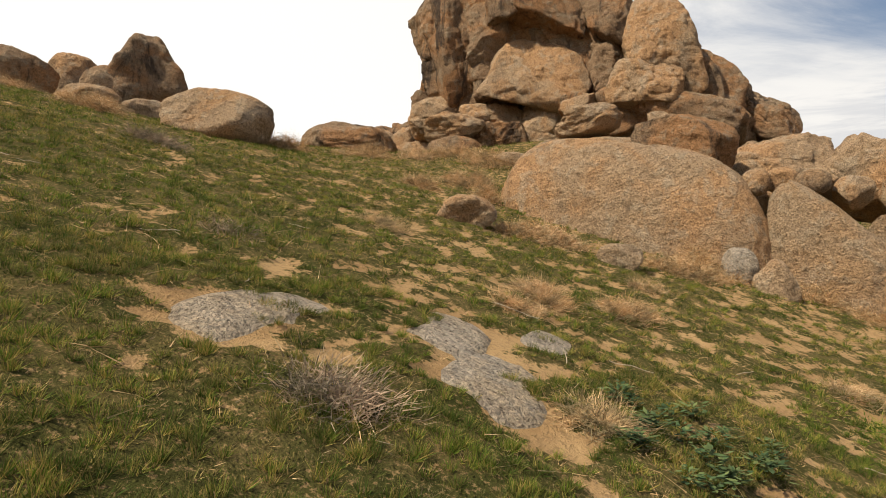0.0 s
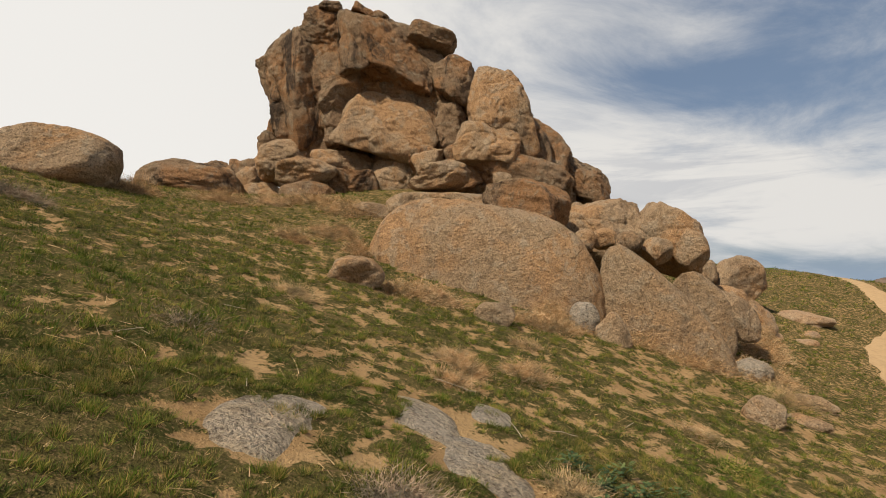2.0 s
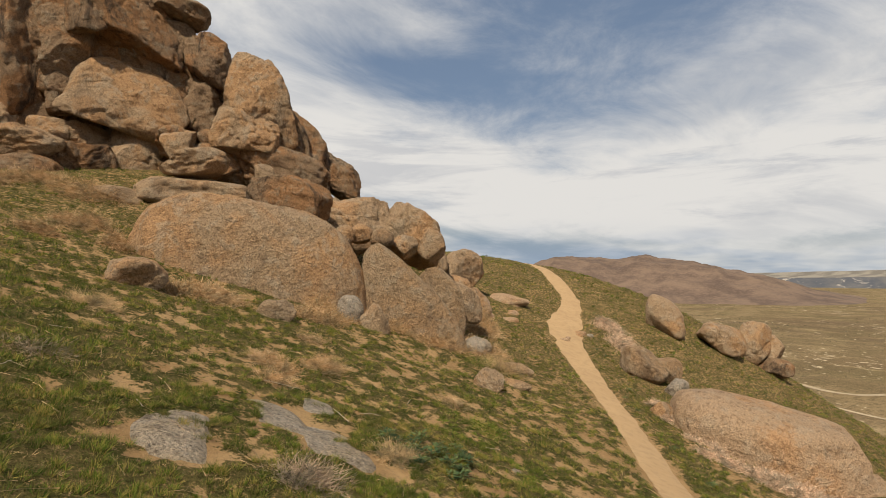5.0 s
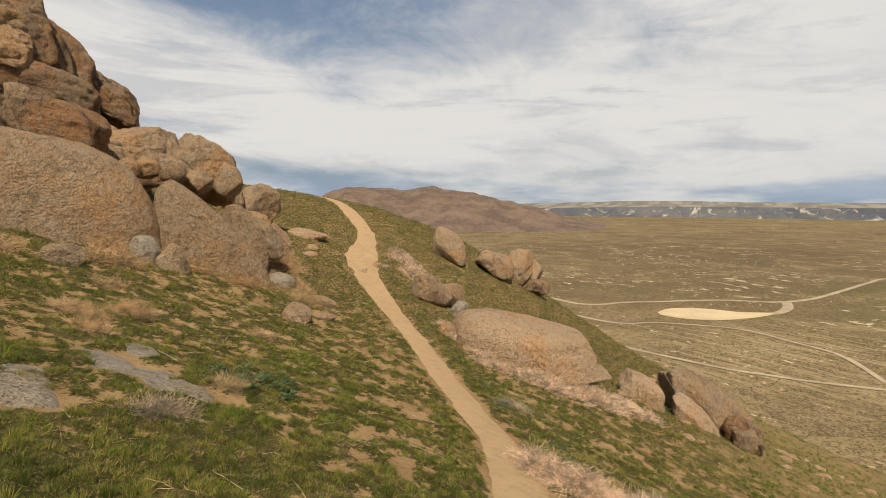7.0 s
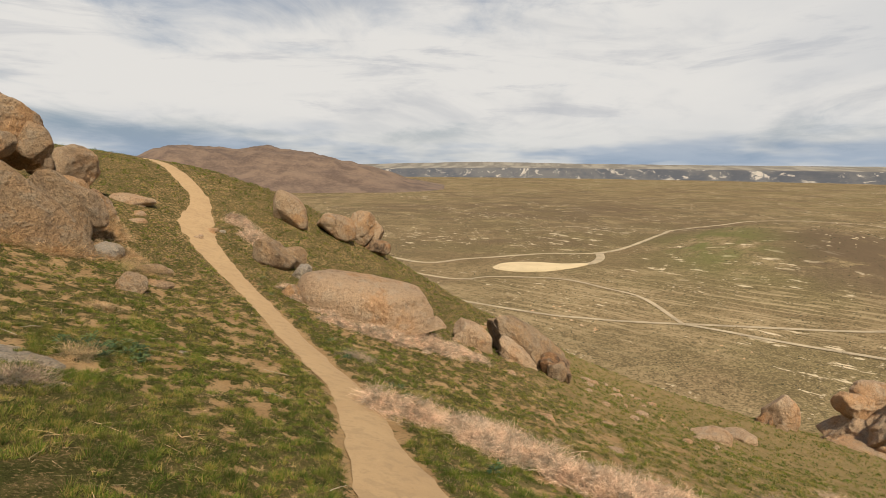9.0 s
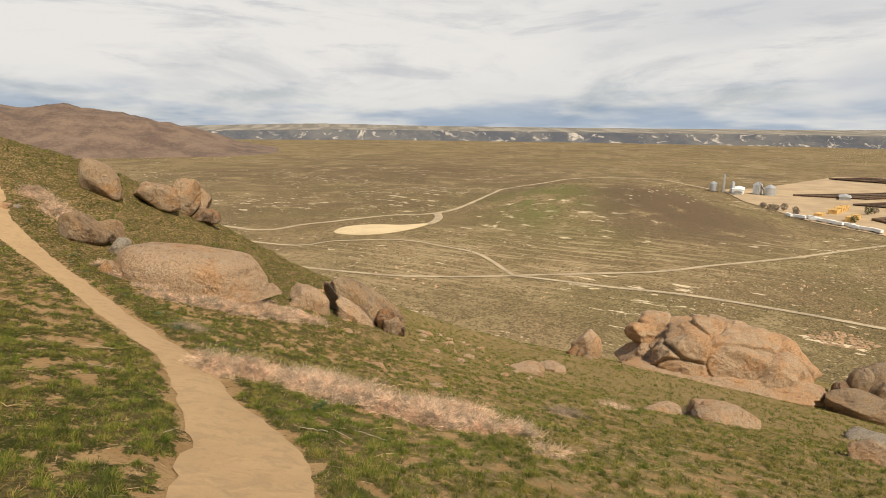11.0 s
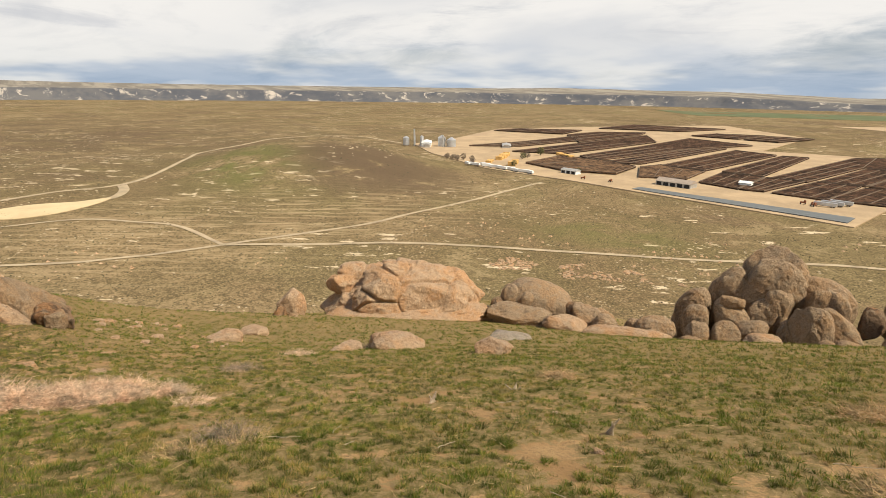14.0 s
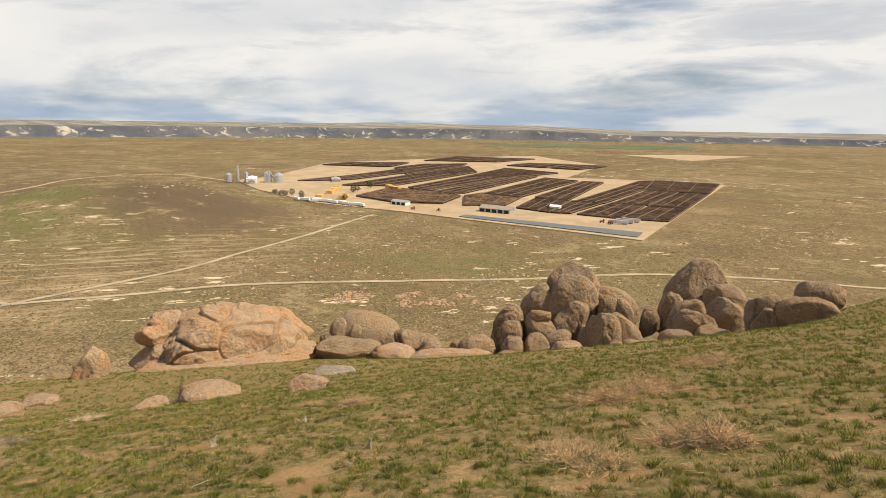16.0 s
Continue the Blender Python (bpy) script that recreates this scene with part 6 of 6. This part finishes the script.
for i, (x, y, rad, h, mat) in enumerate(((-0.55, 2.95, 0.27, 0.22, BRUSH_GREY), (1.15, 6.66, 0.30, 0.22, BRUSH_ORANGE), (2.5, 7.3, 0.28, 0.2, BRUSH_ORANGE), (0.74, 5.96, 0.26, 0.18, BRUSH_ORANGE), (4.45, 6.3, 0.3, 0.2, BRUSH_ORANGE), (1.05, 3.72, 0.26, 0.2, STRAW), (1.1, 6.9, 0.25, 0.2, BRUSH_ORANGE), (2.2, 7.1, 0.3, 0.22, BRUSH_ORANGE), (-4.97, 9.76, 0.5, 0.35, BRUSH_GREY), (-2.0, 5.4, 0.3, 0.15, BRUSH_GREY), (-1.96, -4.44, 0.42, 0.22, BRUSH_GREY), (-2.3, -3.9, 0.35, 0.15, STRAW), (-0.39, -11.35, 0.4, 0.22, BRUSH_ORANGE), (0.62, -4.57, 0.4, 0.18, BRUSH_PINK), (-2.18, -4.55, 0.35, 0.16, STRAW), (-5.8, -11.5, 0.5, 0.3, BRUSH_ORANGE), (-6.1, -13.0, 0.6, 0.25, BRUSH_ORANGE), (-6.05, -17.3, 0.7, 0.35, BRUSH_ORANGE), (-6.9, -8.3, 0.42, 0.25, STRAW), (-7.7, -9.4, 0.45, 0.3, BRUSH_ORANGE), (4.6, -1.0, 0.4, 0.2, BRUSH_GREY), (8.0, 2.4, 0.5, 0.25, BRUSH_GREY), (10.0, 9.7, 0.7, 0.4, STRAW), (3.2, 9.1, 0.3, 0.2, BRUSH_ORANGE), (-0.9, 8.3, 0.3, 0.2, STRAW), (5.4, -6.5, 0.5, 0.2, BRUSH_GREY), (9.5, -9.5, 0.7, 0.25, BRUSH_PINK), (12.5, -14.0, 0.8, 0.3, BRUSH_GREY))):
    shrub(x, y, rad, rad * 0.8, h, 1500 if h < 0.3 else 2000, mat, 300 + i, "small tangled dry tumbleweed on the turf", "tumbleweed", 0.0034, tip=1.5)
for i, (x, y, rad) in enumerate(((9.4, 9.9, 0.7), (4.1, 5.2, 0.35))):
    shrub(x, y, rad, rad, 0.25, 800, GRASS_GREEN, 350 + i, "tall green grass clump beside stones", "grass_clump", 0.006, kind="stuff")


def weed(x, y, seed, scale=1.0):
    """A leafy rosette weed: broad leaves on short stems."""
    r = np.random.default_rng(seed)
    n = 46
    a = r.uniform(0, 6.28, n)
    d = r.uniform(0.02, 0.13, n) * scale
    h = (0.03 + 0.10 * r.uniform(0, 1, n)) * scale
    z = float(ground_z(x, y))
    c = np.stack([x + np.cos(a) * d, y + np.sin(a) * d, z + h + 0.03], -1)
    out = np.stack([np.cos(a), np.sin(a), r.uniform(-0.1, 0.5, n)], -1)
    side = np.stack([-np.sin(a), np.cos(a), r.normal(0, 0.2, n)], -1)
    l, w_ = r.uniform(0.025, 0.05, n)[:, None] * scale, r.uniform(0.010, 0.018, n)[:, None] * scale
    v = np.stack([c - out * l, c + side * w_, c + out * l, c - side * w_], 1)
    return v.reshape(-1, 3)


wr = np.random.default_rng(8)
leaves = []
for i in range(20):
    leaves.append(weed(1.62 + wr.normal(0, 0.28), 3.85 + wr.normal(0, 0.28), 400 + i, wr.uniform(0.7, 1.1)))
for i in range(24):
    k = wr.integers(0, len(TRAIL_LINE) - 40) + 20
    px_, py_, hw = TRAIL_LINE[k]
    leaves.append(weed(px_ + wr.uniform(0.4, 1.1), py_ - wr.uniform(0.5, 1.2), 450 + i, wr.uniform(0.6, 1.0)))
leaves = np.concatenate(leaves)
tagged(mesh_object("leafy_weeds", leaves, np.arange(len(leaves)).reshape(-1, 4), WEED, False), "blue-green leafy weeds growing in the worn turf", "weeds", kind="stuff")


def stub(x, y, h, lean, seed):
    """A splintered stub of bleached wood standing in the turf."""
    r = np.random.default_rng(seed)
    ob = tagged(new("wood_stub"), "splintered stub of bleached wood in the turf", "wood stub", "bleached wood on the slope")
    ob.matrix_basis = pose(x, y, float(ground_z(x, y)) - 0.03, 0, lean, r.uniform(0, 360))
    for k in range(4):
        bm = bmesh.new()
        t = Vector((r.normal(0, 0.05), r.normal(0, 0.04), h * r.uniform(0.55, 1.1)))
        b = Vector((0.025 * (k - 1.5), r.normal(0, 0.012), 0))
        bmesh.ops.create_cone(bm, cap_ends=True, segments=6, radius1=0.022, radius2=0.008, depth=1.0)
        rot = (t - b).to_track_quat("Z", "Y").to_matrix().to_4x4()
        for v in bm.verts:
            v.co = Matrix.Translation((t + b) / 2) @ rot @ Vector((v.co.x, v.co.y, v.co.z * (t - b).length))
        part("splinter", bm, WOOD, ob)


stub(-4.18, -8.1, 0.26, 12, 1)
stub(-1.3, -7.6, 0.22, -10, 2)
stub(-1.2, -9.4, 0.14, 4, 3)


def stick(x, y, yaw, long, seed):
    r = np.random.default_rng(seed)
    n = 7
    t = np.linspace(-0.5, 0.5, n)
    cx, cy = x + math.cos(radians(yaw)) * t * long, y + math.sin(radians(yaw)) * t * long
    cx, cy = cx + np.cumsum(r.normal(0, 0.004, n)), cy + np.cumsum(r.normal(0, 0.004, n))
    cz = ground_z(cx, cy) + 0.05 + r.normal(0, 0.004, n)
    bm = bmesh.new()
    for i in range(n - 1):
        beam(bm, (cx[i], cy[i], cz[i]), (cx[i + 1], cy[i + 1], cz[i + 1]), 0.0035)
    me = bpy.data.meshes.new("dead_stick")
    bm.to_mesh(me)
    bm.free()
    me.materials.append(WOOD)
    tagged(new("dead_stick", me), "thin bleached dead stick lying on the grass", "stick", "dead sticks on the slope")


sr = np.random.default_rng(12)
for i in range(46):
    stick(sr.uniform(-7, 4.5), sr.uniform(-9, 6.5), sr.uniform(0, 180), sr.uniform(0.15, 0.5), 500 + i)

# stones on and beside the path, and pale ones on the slope
for i, (x, y, s, m) in enumerate(((17.8, 12.8, 0.26, ROCK_PINK), (18.3, 13.0, 0.2, ROCK_PINK), (19.5, 13.2, 0.22, ROCK_PINK), (19.9, 13.4, 0.3, ROCK_PINK), (13.3, 1.75, 0.25, ROCK_PINK), (9.6, 6.0, 0.07, ROCK_PINK), (20.3, 13.1, 0.28, ROCK_GREY), (8.3, -2.2, 0.3, ROCK_PINK), (6.4, -3.6, 0.22, ROCK_PINK), (10.8, -4.0, 0.35, ROCK_PINK), (17.5, 0.4, 0.3, ROCK_PINK), (18.4, -0.8, 0.35, ROCK_PINK), (19.2, -1.6, 0.3, ROCK_PINK), (17.0, 1.2, 0.25, ROCK_GREY), (16.2, 14.6, 0.5, ROCK_PINK), (17.4, 15.4, 0.6, ROCK_PINK), (15.2, 14.9, 0.5, ROCK_PINK), (18.6, 16.4, 0.5, ROCK_PINK), (-3.2, -0.9, 0.04, ROCK_PINK), (-4.6, -7.4, 0.07, ROCK_PINK), (0.2, -7.0, 0.09, ROCK_PINK), (-3.0, -8.5, 0.06, ROCK_PINK))):
    boulder((x, y, round(float(ground_z(x, y)) - 0.25 * s, 2)), (s, s * 0.7, s * 0.45), 37.0 * i, 600 + i, level=3, name="stone", mat=m, category="stone", group="stones on the slope", label="small flat pale stone lying on the ground")
for i in range(60):
    x, y = sr.uniform(14, 30), sr.uniform(-9, 2)
    s = sr.uniform(0.08, 0.28)
    boulder((round(x, 2), round(y, 2), round(float(ground_z(x, y)) + 0.1 * s, 2)), (s, s * 0.8, s * 0.5), 31.0 * i, 700 + i, level=3, name="stone", mat=ROCK_PINK, category="stone", group="stones on the slope", label="small weathered stone in the turf")
